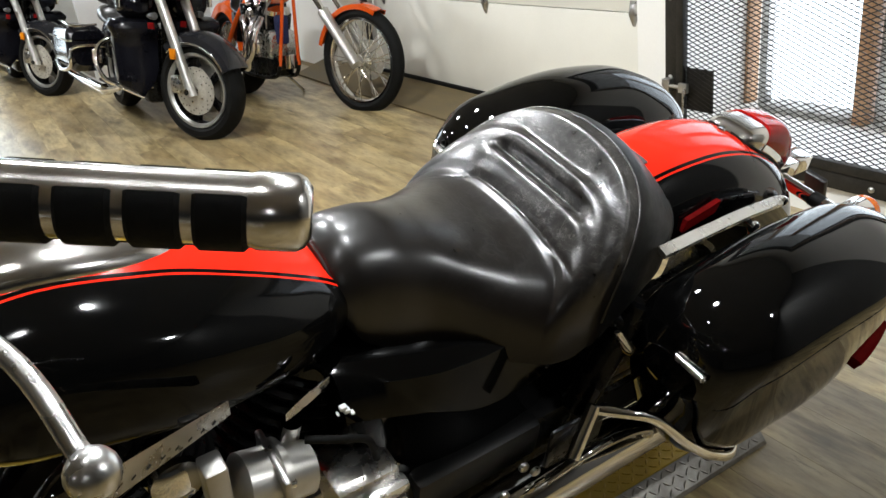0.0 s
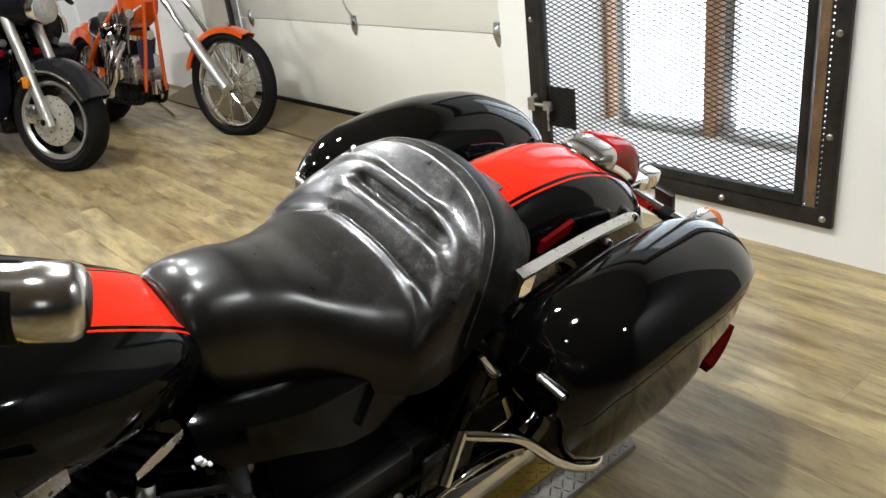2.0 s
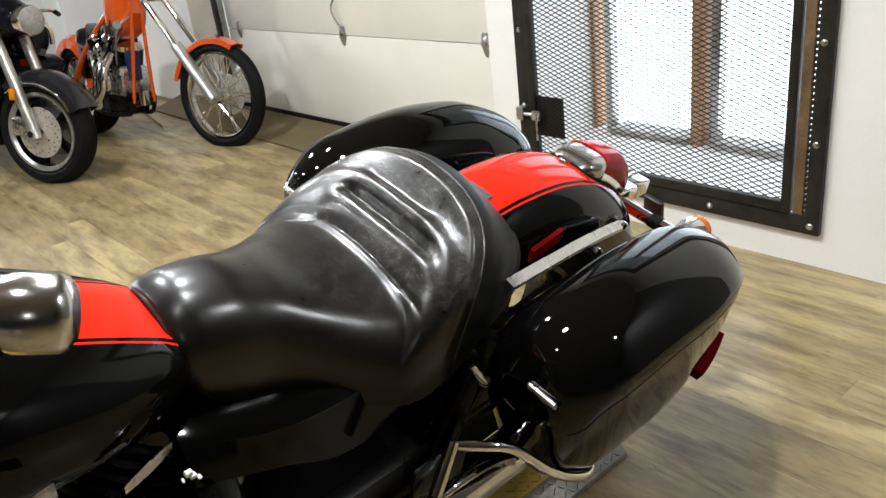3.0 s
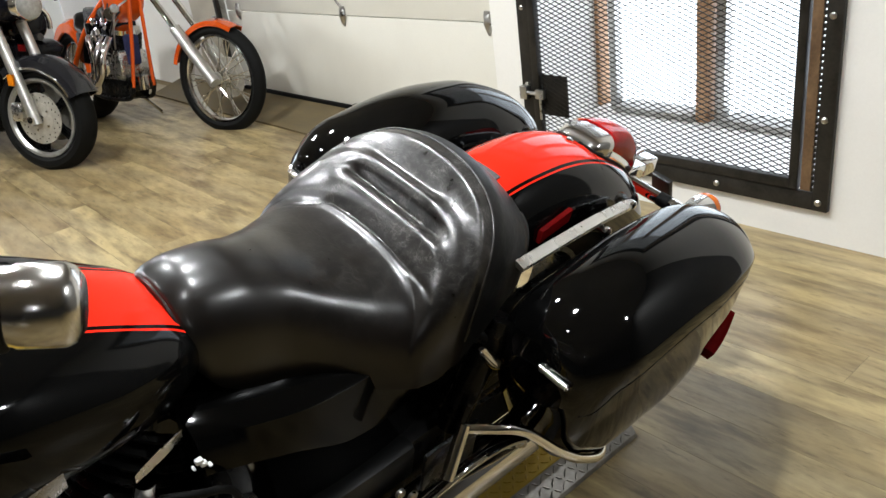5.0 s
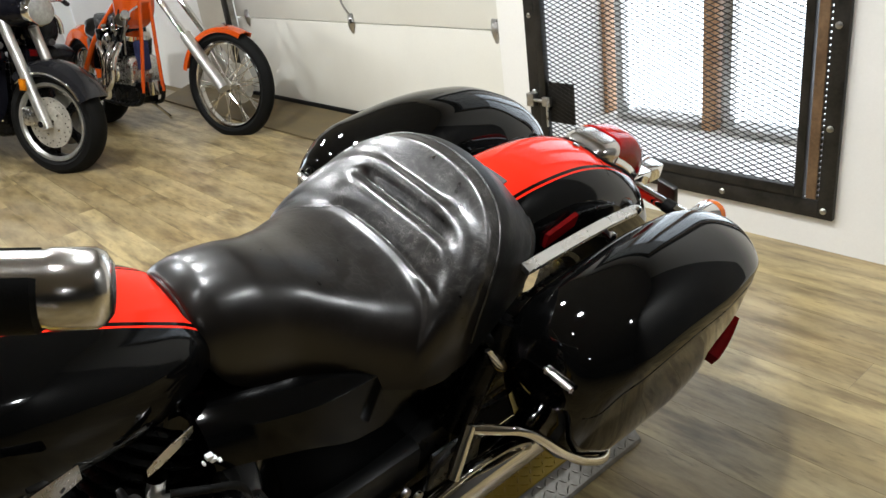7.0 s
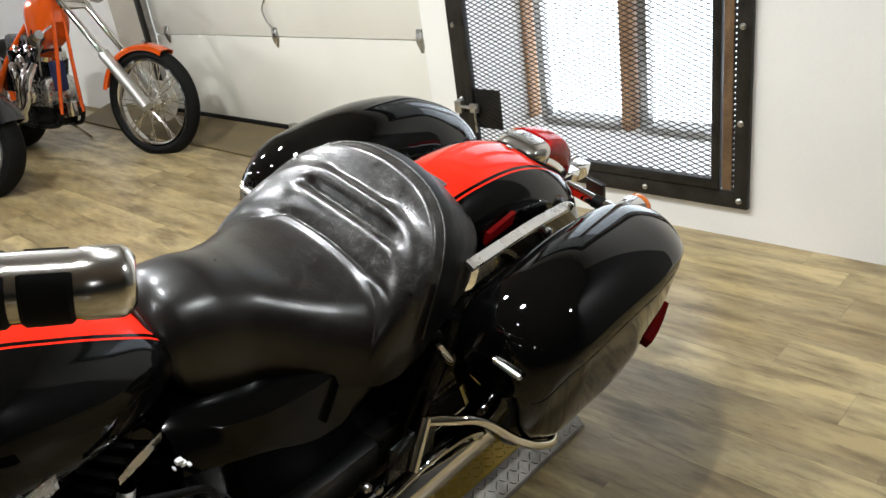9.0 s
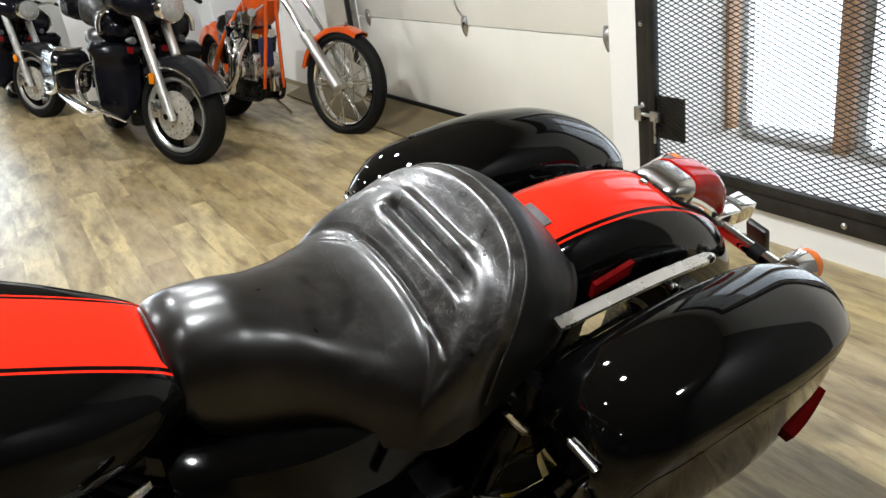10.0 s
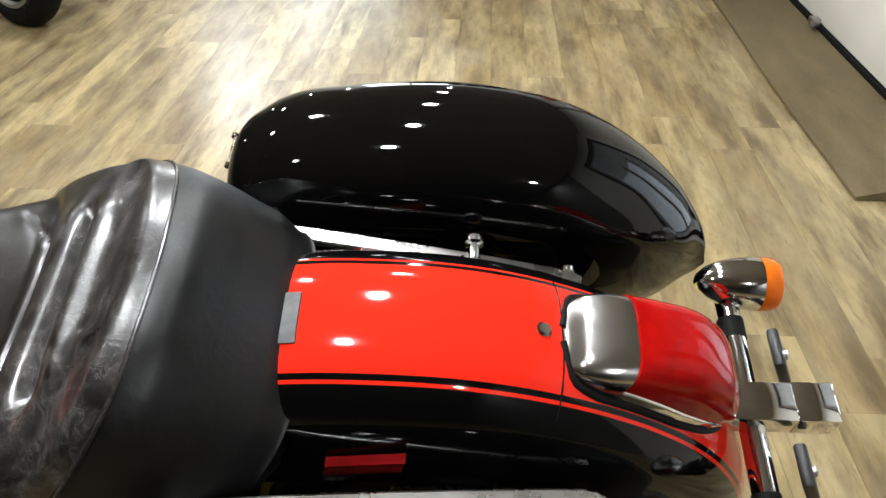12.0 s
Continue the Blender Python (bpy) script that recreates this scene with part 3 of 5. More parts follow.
# ---- ceiling lamps ----
def ceiling_lamp(x, y, watts):
    e = thing("ceiling_lamp", Matrix.Translation((x, y, CEILING)), "round white ceiling lamp, switched on", "ceiling lamp", "ceiling lamps")
    part("housing", hoop([(-0.004, 0.078), (-0.05, 0.074), (-0.05, 0.064), (-0.012, 0.06)], sides=32), WHITE_BOX, e)
    part("diffuser", turned([(-0.012, 0.059), (-0.02, 0.059), (-0.024, 0.05)], sides=28), LAMP_GLOW, e, "glowing round diffuser")
    d = bpy.data.lights.new("lamp", "AREA")
    d.shape, d.size, d.energy, d.color = "DISK", 0.105, watts, (0.95, 0.985, 1.0)
    lamp = new("lamp", d)
    lamp.location = (0, 0, -0.056)
    lamp.parent = e
    return e


for x, y, watts in LAMPS:
    ceiling_lamp(x, y, watts)


# ---- the cruiser on the low lift table ----
LEAN, HEAD = 19.5, 1.5
cruiser = thing("motorcycle", pose(1.3576, 1.4438, 0.063) @ Matrix.Rotation(radians(HEAD), 4, "Z") @ Matrix.Rotation(radians(LEAN), 4, "X"),
                "black and red cruiser motorcycle leaning on a low lift table", "motorcycle")

AXLE = Vector((0.0, 0.0, 0.325))


def arc_radius(a):
    return curve([(-60, 0.47), (-25, 0.458), (0, 0.437), (30, 0.43), (60, 0.435), (110, 0.46)], a)


def arc_point(a, lift=0.0, y=0.0):
    """A point on the rear fender's crest: a degrees behind the top."""
    r = arc_radius(a) + lift
    return Vector((AXLE.x + r * math.sin(radians(a)), y, AXLE.z + r * math.cos(radians(a))))


def fender_section(a, half, drop, thick=0.0, n=2.6, count=33):
    out = []
    up = Vector((math.sin(radians(a)), 0, math.cos(radians(a))))
    for k in range(count):
        f = math.pi * k / (count - 1)
        y = (half - thick) * power(math.cos(f), 2 / n)
        d = drop * (1 - abs(math.sin(f)) ** (2 / n))
        out.append(arc_point(a, -d - thick) + Vector((0, y, 0)))
    return out


def fender_half(a):
    return curve([(-60, 0.105), (-20, 0.124), (40, 0.124), (80, 0.117), (110, 0.1)], a)


rings = []
for a in np.linspace(-52, 108, 64):
    outer = fender_section(a, fender_half(a), 0.14) 
    inner = fender_section(a, fender_half(a), 0.138, 0.004)
    rings.append(outer + inner[::-1])
fender = part("rear_fender", loft(rings), FENDER_PAINT, cruiser, "glossy black rear fender with a red band")

# the joint in the fender before the tail lamp
seam = [p + (p - AXLE).normalized() * 0.0004 for p in fender_section(21.5, 0.119, 0.13, count=25)]
part("joint", tube(seam, 0.0009, 6, 1), BLACK_FRAME, fender)
part("screw", turned([(0, 0.0085), (0.002, 0.0085), (0.0045, 0.006)], along(arc_point(18.6), arc_point(18.6, 0.1)), 16), CHROME, fender, "chrome fender screw")
bm = bmesh.new()
rows = []
for a in np.linspace(-16.4, -13.8, 6):
    sec = fender_section(a, 0.118, 0.14, count=61)[28:35]
    rows.append([p + (p - AXLE).normalized() * 0.003 for p in sec] + [p for p in sec][::-1])
part("seat_tab", loft(rows), GREY_CLIP, fender, "grey metal seat tab")

# tail lamp
TAIL_W = [(21.5, 0.008), (21.9, 0.024), (22.8, 0.041), (24.5, 0.05), (28, 0.055), (40, 0.055), (48, 0.049), (54, 0.034), (58, 0.01)]
TAIL_H = [(21.5, 0.004), (24, 0.022), (29, 0.043), (34, 0.058), (39, 0.069), (43, 0.066), (48, 0.05), (53, 0.032), (58, 0.006)]


def tail_ring(a, high, low, grow=1.0):
    w, h = curve(TAIL_W, a) * grow, curve(TAIL_H, a) * grow
    up = Vector((math.sin(radians(a)), 0, math.cos(radians(a))))
    ring = []
    for f in np.linspace(0, math.pi, 25):
        q = max(0.0, math.sin(f)) ** 0.5
        y = w * power(math.cos(f), 0.6)
        rise = min(h * q, high) if high is not None else h * q
        drop = 0.14 * (1 - (1 - min(abs(y) / 0.124, 1) ** 2.6) ** (1 / 2.6))
        ring.append(arc_point(a, low - drop * (1 - q)) + Vector((0, y, 0)) + up * rise)
    return ring


tail = part("tail_lamp", loft([tail_ring(a, None, -0.004) for a in np.linspace(21.5, 29.6, 22)]), SATIN, cruiser, "chrome tail lamp housing with red lens")
part("lens", loft([tail_ring(a, None, 0.0, 0.985) for a in np.linspace(29.65, 58, 30)]), RED_LENS, tail, "red tail lamp lens")
part("bezel", loft([tail_ring(a, 0.016 * min(1.0, (58.5 - a) / 8), -0.003, 1.03) for a in np.linspace(29.6, 58, 24)]), CHROME, tail, "chrome foot of the tail lamp")
for s in (1, -1):
    edge = [tail_ring(a, None, 0.0, 1.06)[0] for a in np.linspace(21.5, 56, 26)]
    part("gasket", tube([Vector((p.x, s * p.y, p.z)) for p in edge], 0.0042, 8, 2), RUBBER, tail, "black rubber gasket")

# plate bracket, bar and indicators
bracket = part("plate_bracket", block(0.365, 0.452, -0.022, 0.028, 0.534, 0.571, 0.003), CHROME, cruiser, "chrome rear light bracket")
part("end_piece", block(0.45, 0.5, -0.0225, 0.0285, 0.533, 0.572, 0.003), CHROME, bracket)
part("cross_bar", rod((0.405, -0.185, 0.54), (0.405, 0.185, 0.54), 0.0155, sides=18), CHROME, bracket)
for s in (1, -1):
    part("collar", rod((0.405, s * 0.1, 0.54), (0.405, s * 0.128, 0.54), 0.0168, sides=18), RUBBER, bracket)
    pad = block(-0.007, 0.007, -0.026, 0.026, -0.075, 0.014, 0.004, pose(0.45, 0.003 + s * 0.075, 0.555, 0, -26, 0))
    part("plate_tab", pad, BLACK_PLASTIC, bracket, "black plate holder tab")
    part("tab_bolt", turned([(0, 0.007), (0.004, 0.007), (0.006, 0.004)], along((0.462, 0.003 + s * 0.075, 0.545), (0.5, 0.003 + s * 0.075, 0.56)), 12), STEEL, bracket)


def indicator(y, z, parent):
    m = along((0.36, y, z + 0.004), (0.46, y, z))
    prof = [(0.0, 0.002), (0.004, 0.011), (0.014, 0.02), (0.03, 0.028), (0.05, 0.033), (0.07, 0.0355), (0.082, 0.036)]
    body = part("indicator", turned(prof, m, 32), CHROME, parent, "chrome bullet turn signal with amber lens")
    part("lens", turned([(0.0825, 0.0362), (0.098, 0.0358), (0.106, 0.032), (0.109, 0.02), (0.11, 0.004)], m, 32), AMBER_LENS, body, "amber lens")


indicator(0.175, 0.557, cruiser)
indicator(-0.19, 0.545, cruiser)

# chrome struts beside the fender
for s in (1, -1):
    sink = 0.03 if s > 0 else 0.0
    near = 0.024 if s > 0 else 0.0
    pts = [(-0.21, s * (0.185 - near), 0.709 - sink), (-0.18, s * (0.183 - near), 0.706 - sink), (-0.1, s * (0.173 - near * 0.7), 0.693 - sink), (0.05, s * (0.157 - near * 0.4), 0.67 - sink), (0.203, s * 0.141, 0.638 - sink)]
    ps = smooth_path(pts, 10)
    rings = []
    for i, p in enumerate(ps):
        h = 0.0115 if i < len(ps) - 3 else (0.0108, 0.008, 0.003)[i - len(ps) + 3]
        out, up = Vector((0, s * 0.26, 0.966)), Vector((0, -s * 0.966, 0.26))
        rings.append([p + out * 0.0055 * cy + up * h * cz for cy, cz in ((0.7, -0.96), (1, -0.86), (1.05, 0), (1, 0.86), (0.7, 0.96), (0, 1), (-0.7, 0.95), (-0.9, 0), (-0.7, -0.95), (0, -1))])
    strut = part("fender_strut", loft(rings), BRUSHED, cruiser, "bright chrome fender strut")
    for x, z in ((0.185, 0.645 - sink),):
        part("cap", turned([(0, 0.009), (0.006, 0.009), (0.009, 0.005)], along((x, s * 0.148, z), (x, s * 0.18, z)), 14), CHROME, strut)
    # red side reflector
    prof = [(-0.082, 0.658), (-0.002, 0.674), (0.003, 0.699), (-0.077, 0.683)]
    y0 = 0.128
    bm = loft([[Vector((x, s * y, z)) for x, z in ((u, v - 0.6 * sink) for u, v in prof)] for y in (y0 - 0.008, y0 + 0.0, y0 + 0.002)])
    part("side_reflector", bm, REFLECTOR_RED, cruiser, "red side reflector")
    for x, z in ((0.068, 0.643), (-0.21, 0.655)):
        b = part("bag_bolt", turned([(0, 0.008), (0.022, 0.008), (0.024, 0.012), (0.032, 0.012), (0.036, 0.006)], along((x, s * 0.145, z), (x, s * 0.21, z)), 14), CHROME, cruiser, "chrome saddlebag bolt")

# ---- seat ----
SEAT_W = [(-0.742, 0.05), (-0.735, 0.075), (-0.712, 0.1), (-0.66, 0.113), (-0.6, 0.122), (-0.54, 0.142), (-0.47, 0.175), (-0.4, 0.2), (-0.32, 0.216), (-0.24, 0.222), (-0.18, 0.211), (-0.13, 0.186), (-0.1, 0.154)]
SEAT_TOP = [(-0.742, 0.785), (-0.727, 0.813), (-0.69, 0.826), (-0.64, 0.821), (-0.57, 0.795), (-0.5, 0.768), (-0.44, 0.7565), (-0.405, 0.7545), (-0.388, 0.7565), (-0.37, 0.773), (-0.31, 0.81), (-0.26, 0.834), (-0.225, 0.845), (-0.2, 0.839), (-0.165, 0.81), (-0.13, 0.77), (-0.1, 0.735)]
SEAT_LOW = [(-0.742, 0.74), (-0.7, 0.69), (-0.62, 0.65), (-0.5, 0.612), (-0.42, 0.605), (-0.34, 0.622), (-0.24, 0.65), (-0.1, 0.672)]
SEAT_WRAP = [(-0.66, 0.0), (-0.45, 0.35), (-0.25, 1.0), (-0.2, 0.98), (-0.15, 0.75), (-0.1, 0.32)]
SEAT_ROUND = [(-0.76, 2.2), (-0.62, 2.2), (-0.5, 2.9), (-0.4, 3.0), (-0.3, 2.7), (-0.22, 2.3), (-0.1, 2.2)]


def hill(d, width):
    return math.exp(-((d / width) ** 2))


def band(y, y0, y1, soft=0.02):
    """One between y0 and y1, with soft ends."""
    return 1 / ((1 + math.exp(-(y - y0) / soft * 3)) * (1 + math.exp((y - y1) / soft * 3)))


def crease_x(y):
    """Where the pad's fold runs: a shallow bow that hooks forward at its far end."""
    return -0.383 - 0.55 * y * y - 0.9 * max(0.0, y - 0.085)


def seat_ring(x, shrink=1.0, count=73):
    """One rib of the bucket seat; ribs bend forward at the flanks, so that the rim runs round the rider."""
    w, top = curve(SEAT_W, x) * shrink, curve(SEAT_TOP, x)
    wrap, n = curve(SEAT_WRAP, x), curve(SEAT_ROUND, x)
    out = []
    for k in range(count):
        f = math.pi * k / (count - 1)
        v = power(math.cos(f), 2 / n)
        y = w * v
        px = x - wrap * (0.05 * v**2 + 0.09 * v**6)
        low = curve(SEAT_LOW, px)
        z = low + (top - low) * abs(math.sin(f)) ** (2 / n)
        inner = max(0.0, 1 - (abs(v) / 0.8) ** 4)
        bead = 0.006 * hill(x + 0.247, 0.012) - 0.004 * hill(x + 0.278, 0.016) * inner
        dish = 0.003 * hill(px + 0.42, 0.06) * inner
        deep = 0.019 * hill(px + 0.334, 0.0085) * band(y, -0.115, 0.098, 0.014)
        second = 0.006 * hill(px + 0.29, 0.011) * band(y, -0.06, 0.078)
        roll = 0.007 * hill(px + 0.36, 0.013) * band(y, -0.145, 0.11) + 0.006 * hill(px + 0.312, 0.011) * band(y, -0.09, 0.1)
        d = px - crease_x(y)
        fold = 0.0045 * (hill(d, 0.0035) - 0.35 * hill(d + 0.009, 0.006)) * band(y, -0.17, 0.125, 0.02)
        out.append(Vector((px + 0.4 * deep, y, z + bead - dish - deep - second + roll - fold)))
    for k in range(1, 12):
        v = -1 + 2 * k / 12
        px = x - wrap * (0.05 * v**2 + 0.09 * v**6)
        out.append(Vector((px, w * v * 0.92, curve(SEAT_LOW, px) - 0.012 * (1 - v * v))))
    return out


xs = [-0.742 + 0.642 * (k / 300) for k in range(301)]
SEAM = -0.222
bm = loft([seat_ring(x) for x in xs if x <= SEAM + 0.002])
seat = part("seat", bm, LEATHER, cruiser, "black leather bucket seat, creased and worn at the back")
part("seat_back_panel", loft([seat_ring(x, 0.995) for x in xs if x > SEAM - 0.004]), VINYL, seat, "matt black vinyl back of the seat")


def seat_line(x, lift, f0, f1, count=40):
    full = seat_ring(x)[:73]
    c = Vector((x, 0, 0.72))
    return [p + (p - c).normalized() * lift for i, p in enumerate(full) if f0 <= i / 72 <= f1]


part("piping", tube(seat_line(SEAM, 0.0002, 0.03, 0.97), 0.0022, 8, 2), LEATHER, seat, "stitched piping")
welt = [p + Vector((0, 0, 0)) for p in seat_ring(-0.731)[:73]]
part("piping", tube(welt, 0.003, 8, 2), LEATHER, seat, "stitched piping")

# ---- fuel tank ----
TANK_W = [(-1.29, 0.05), (-1.24, 0.11), (-1.12, 0.165), (-0.98, 0.175), (-0.86, 0.155), (-0.76, 0.115), (-0.7, 0.08)]
TANK_TOP = [(-1.29, 0.875), (-1.22, 0.925), (-1.08, 0.94), (-0.95, 0.91), (-0.84, 0.86), (-0.74, 0.805), (-0.7, 0.78)]
TANK_LOW = [(-1.29, 0.835), (-1.15, 0.755), (-0.95, 0.705), (-0.8, 0.69), (-0.7, 0.705)]
rings = []
for x in np.linspace(-1.29, -0.7, 60):
    w, top, low = curve(TANK_W, x), curve(TANK_TOP, x), curve(TANK_LOW, x)
    mid = low + (top - low) * 0.42
    ring = []
    for k in range(64):
        f = 2 * math.pi * k / 64
        c, s = math.cos(f), math.sin(f)
        ring.append(Vector((x, w * power(c, 0.85), mid + ((top - mid) * power(s, 0.66) if s > 0 else (mid - low) * power(s, 0.85)))))
    rings.append(ring)
tank = part("fuel_tank", loft(rings), TANK_PAINT, cruiser, "glossy black fuel tank with a red band")
rings = []
for x in np.linspace(-1.2, -0.9, 30):
    u = (x + 1.05) / 0.15
    w = 0.062 * max(0.02, 1 - u * u) ** 0.5
    h = 0.028 * max(0.02, 1 - u * u) ** 0.5
    base = curve(TANK_TOP, x) - 0.006
    rings.append([Vector((x, w * math.cos(f), base + h * max(0, math.sin(f)))) for f in np.linspace(0, math.pi, 21)])
console = part("console", loft(rings), SATIN, tank, "chrome tank console")
for dx in (-0.06, 0.02):
    part("gauge", turned([(0, 0.035), (0.008, 0.035), (0.011, 0.03)], pose(-1.05 + dx, 0, 0.925, 0, 8, 0), 28), BLACK_PLASTIC, console, "small dark gauge")

# ---- handlebar, left grip and clutch lever ----
G0, G1 = Vector((-0.945, -0.475, 1.271)), Vector((-1.083, -0.4, 1.282))
way = (G1 - G0).normalized()
bar = part("handlebar", tube([G1, (-1.18, -0.33, 1.28), (-1.24, -0.2, 1.23), (-1.22, -0.06, 1.12), (-1.22, 0.06, 1.12), (-1.24, 0.2, 1.23), (-1.18, 0.33, 1.28), (G1.x, -G1.y, G1.z), (G0.x, -G0.y, G0.z)], 0.0125, 16), CHROME, cruiser, "chrome handlebar")
for s in (1, -1):
    a, b = (Vector((G0.x, s * -G0.y, G0.z)), Vector((G1.x, s * -G1.y, G1.z))) if s > 0 else (G0, G1)
    m = along(a, b)
    n = (b - a).length
    grip = part("grip", turned([(-0.003, 0.012), (0.0, 0.0165), (0.004, 0.0185), (0.022, 0.0185), (0.024, 0.0175), (n, 0.0175)], m, 28), SATIN, cruiser, "chrome handlebar grip with black rubber bands")
    for i in range(4):
        z0 = 0.0255 + i * 0.0285
        up = m.to_3x3().inverted() @ Vector((0, 0.25, 1))
        top = math.atan2(up.y, up.x)
        rows = [[m @ Vector((rr * math.cos(f + top), rr * math.sin(f + top), zz)) for f in np.linspace(0.8, 2 * math.pi - 0.8, 26)] + [m @ Vector((0.0165 * math.cos(f + top), 0.0165 * math.sin(f + top), zz)) for f in np.linspace(2 * math.pi - 0.8, 0.8, 26)]
                for zz, rr in ((z0, 0.0178), (z0 + 0.002, 0.0196), (z0 + 0.0215, 0.0196), (z0 + 0.0235, 0.0178))]
        part("rubber_band", loft(rows), RUBBER, grip, "black rubber band")
lever = part("clutch_lever", tube([(-1.18, -0.37, 1.28), (-1.12, -0.43, 1.277), (-1.079, -0.496, 1.271), (-1.066, -0.556, 1.2665)], 0.0043, 12), ALLOY, cruiser, "polished alloy clutch lever")
part("ball_end", turned([(-0.0095 * math.cos(a), max(0.0005, 0.0095 * math.sin(a))) for a in np.linspace(0, math.pi, 13)], pose(-1.065, -0.561, 1.266), 20), ALLOY, lever, "ball end")

# ---- saddlebags ----
BAG_TOP = [(-0.27, 0.61), (-0.262, 0.655), (-0.235, 0.688), (-0.15, 0.72), (0.0, 0.732), (0.15, 0.72), (0.27, 0.677), (0.345, 0.62), (0.386, 0.565), (0.405, 0.525), (0.412, 0.49)]
BAG_LOW = [(-0.27, 0.545), (-0.258, 0.46), (-0.22, 0.38), (-0.1, 0.338), (0.1, 0.33), (0.27, 0.358), (0.35, 0.392), (0.39, 0.428), (0.406, 0.453), (0.412, 0.478)]
BAG_OUT = [(-0.27, 0.36), (-0.262, 0.387), (-0.235, 0.408), (-0.15, 0.424), (0.03, 0.426), (0.18, 0.41), (0.29, 0.376), (0.35, 0.346), (0.386, 0.31), (0.405, 0.28), (0.412, 0.26)]
BAG_IN = [(-0.27, 0.25), (-0.258, 0.215), (-0.2, 0.195), (0.18, 0.19), (0.28, 0.2), (0.35, 0.222), (0.412, 0.258)]
BAG_RIDGE = [(-0.27, 0.66), (-0.2, 0.82), (0.1, 0.86), (0.25, 0.86), (0.35, 0.78), (0.412, 0.55)]


def bag_ring(x, s, grow=0.0):
    top, low, out, inn = curve(BAG_TOP, x), curve(BAG_LOW, x), curve(BAG_OUT, x), curve(BAG_IN, x)
    ring = []
    cy, ridge = (out + inn) / 2, curve(BAG_RIDGE, x)
    for k in range(64):
        f = 2 * math.pi * k / 64
        c, q = math.cos(f), math.sin(f)
        cz = low + (top - low) * (ridge if c > 0 else min(ridge, 0.74))
        # a domed lid that breaks at the ridge, a flatter flank below it
        if q > 0 and c > 0:
            t0 = radians(curve([(-0.27, 10), (-0.2, 28), (0.25, 34), (0.36, 24), (0.412, 8)], x))
            a = t0 + (math.pi / 2 - t0) * f / (math.pi / 2)
            y = cy + (out - inn) / 2 * math.cos(a) / math.cos(t0)
            zz = cz + (top - cz) * (math.sin(a) - math.sin(t0)) / (1 - math.sin(t0))
        else:
            y = cy + (out - inn) / 2 * power(c, 0.95 if q > 0 else curve([(-0.27, 0.75), (-0.15, 0.5), (0.25, 0.48), (0.35, 0.65), (0.412, 0.95)], x))
            zz = cz + ((top - cz) * power(q, 0.95) if q > 0 else (cz - low) * power(q, 0.85))
            if c > 0:
                y += 0.008 * max(0.0, (cz - zz) / (cz - low)) * c
        ring.append(Vector((x, s * (y + grow * c), zz + grow * q)))
    return ring


def bag_side(x, z):
    """How far the bag's outer flank stands out at a height."""
    ring = sorted((p.z, p.y) for p in bag_ring(x, 1) if p.y > (curve(BAG_OUT, x) + curve(BAG_IN, x)) / 2)
    return float(np.interp(z, [a for a, b in ring], [b for a, b in ring]))


def saddlebag(s):
    xs = [-0.27 + 0.682 * (0.5 - 0.5 * math.cos(math.pi * k / 50)) for k in range(51)]
    bag = part("saddlebag", loft([bag_ring(x, s) for x in xs]), BLACK_PAINT, cruiser, "glossy black hard saddlebag")
    line = []
    for x in xs[4:-4]:
        z = curve(BAG_LOW, x) + (curve(BAG_TOP, x) - curve(BAG_LOW, x)) * curve(BAG_RIDGE, x) - 0.03
        line.append(Vector((x, s * (bag_side(x, z) + 0.0002), z)))
    part("lid_joint", tube(line, 0.0008, 6, 1), BLACK_FRAME, bag)
    # chrome trim on the front face and the rear reflector
    latch_bar = part("front_trim", rod((-0.272, s * 0.312, 0.619), (-0.272, s * 0.364, 0.619), 0.006, sides=14), BRUSHED, bag, "small chrome latch bar")
    for y in (0.308, 0.363):
        part("cap", rod((-0.272, s * y, 0.619), (-0.272, s * (y + 0.006), 0.619), 0.0045, sides=12), CHROME, latch_bar)
    rows = []
    for x in np.linspace(0.17, 0.285, 8):
        z0, z1 = 0.43 + 0.12 * (x - 0.17), 0.452 + 0.2 * (x - 0.17)
        rows.append([Vector((x, s * (bag_side(x, z) + out), z)) for z, out in ((z0, -0.01), (z0, 0.014), (z1, 0.018), (z1, -0.01))])
    part("reflector", loft(rows), REFLECTOR_RED, bag, "dark red reflector")
    return bag


right_bag = saddlebag(1)
for o in (right_bag, *right_bag.children):
    o.data.transform(Matrix.Translation((0, 0.008, -0.012)))
saddlebag(-1)

# ---- wheels ----
def tyre(r, w, hole, m, sides=56):
    prof = [(-w * 0.32, hole), (-w * 0.5, hole + (r - hole) * 0.35), (-w * 0.48, r - 0.035), (-w * 0.32, r - 0.012), (-w * 0.12, r - 0.001), (w * 0.12, r - 0.001), (w * 0.32, r - 0.012), (w * 0.48, r - 0.035), (w * 0.5, hole + (r - hole) * 0.35), (w * 0.32, hole)]
    return hoop(prof, m, sides)


SIDEWAYS = pose(0, 0, 0, 90, 0, 0)


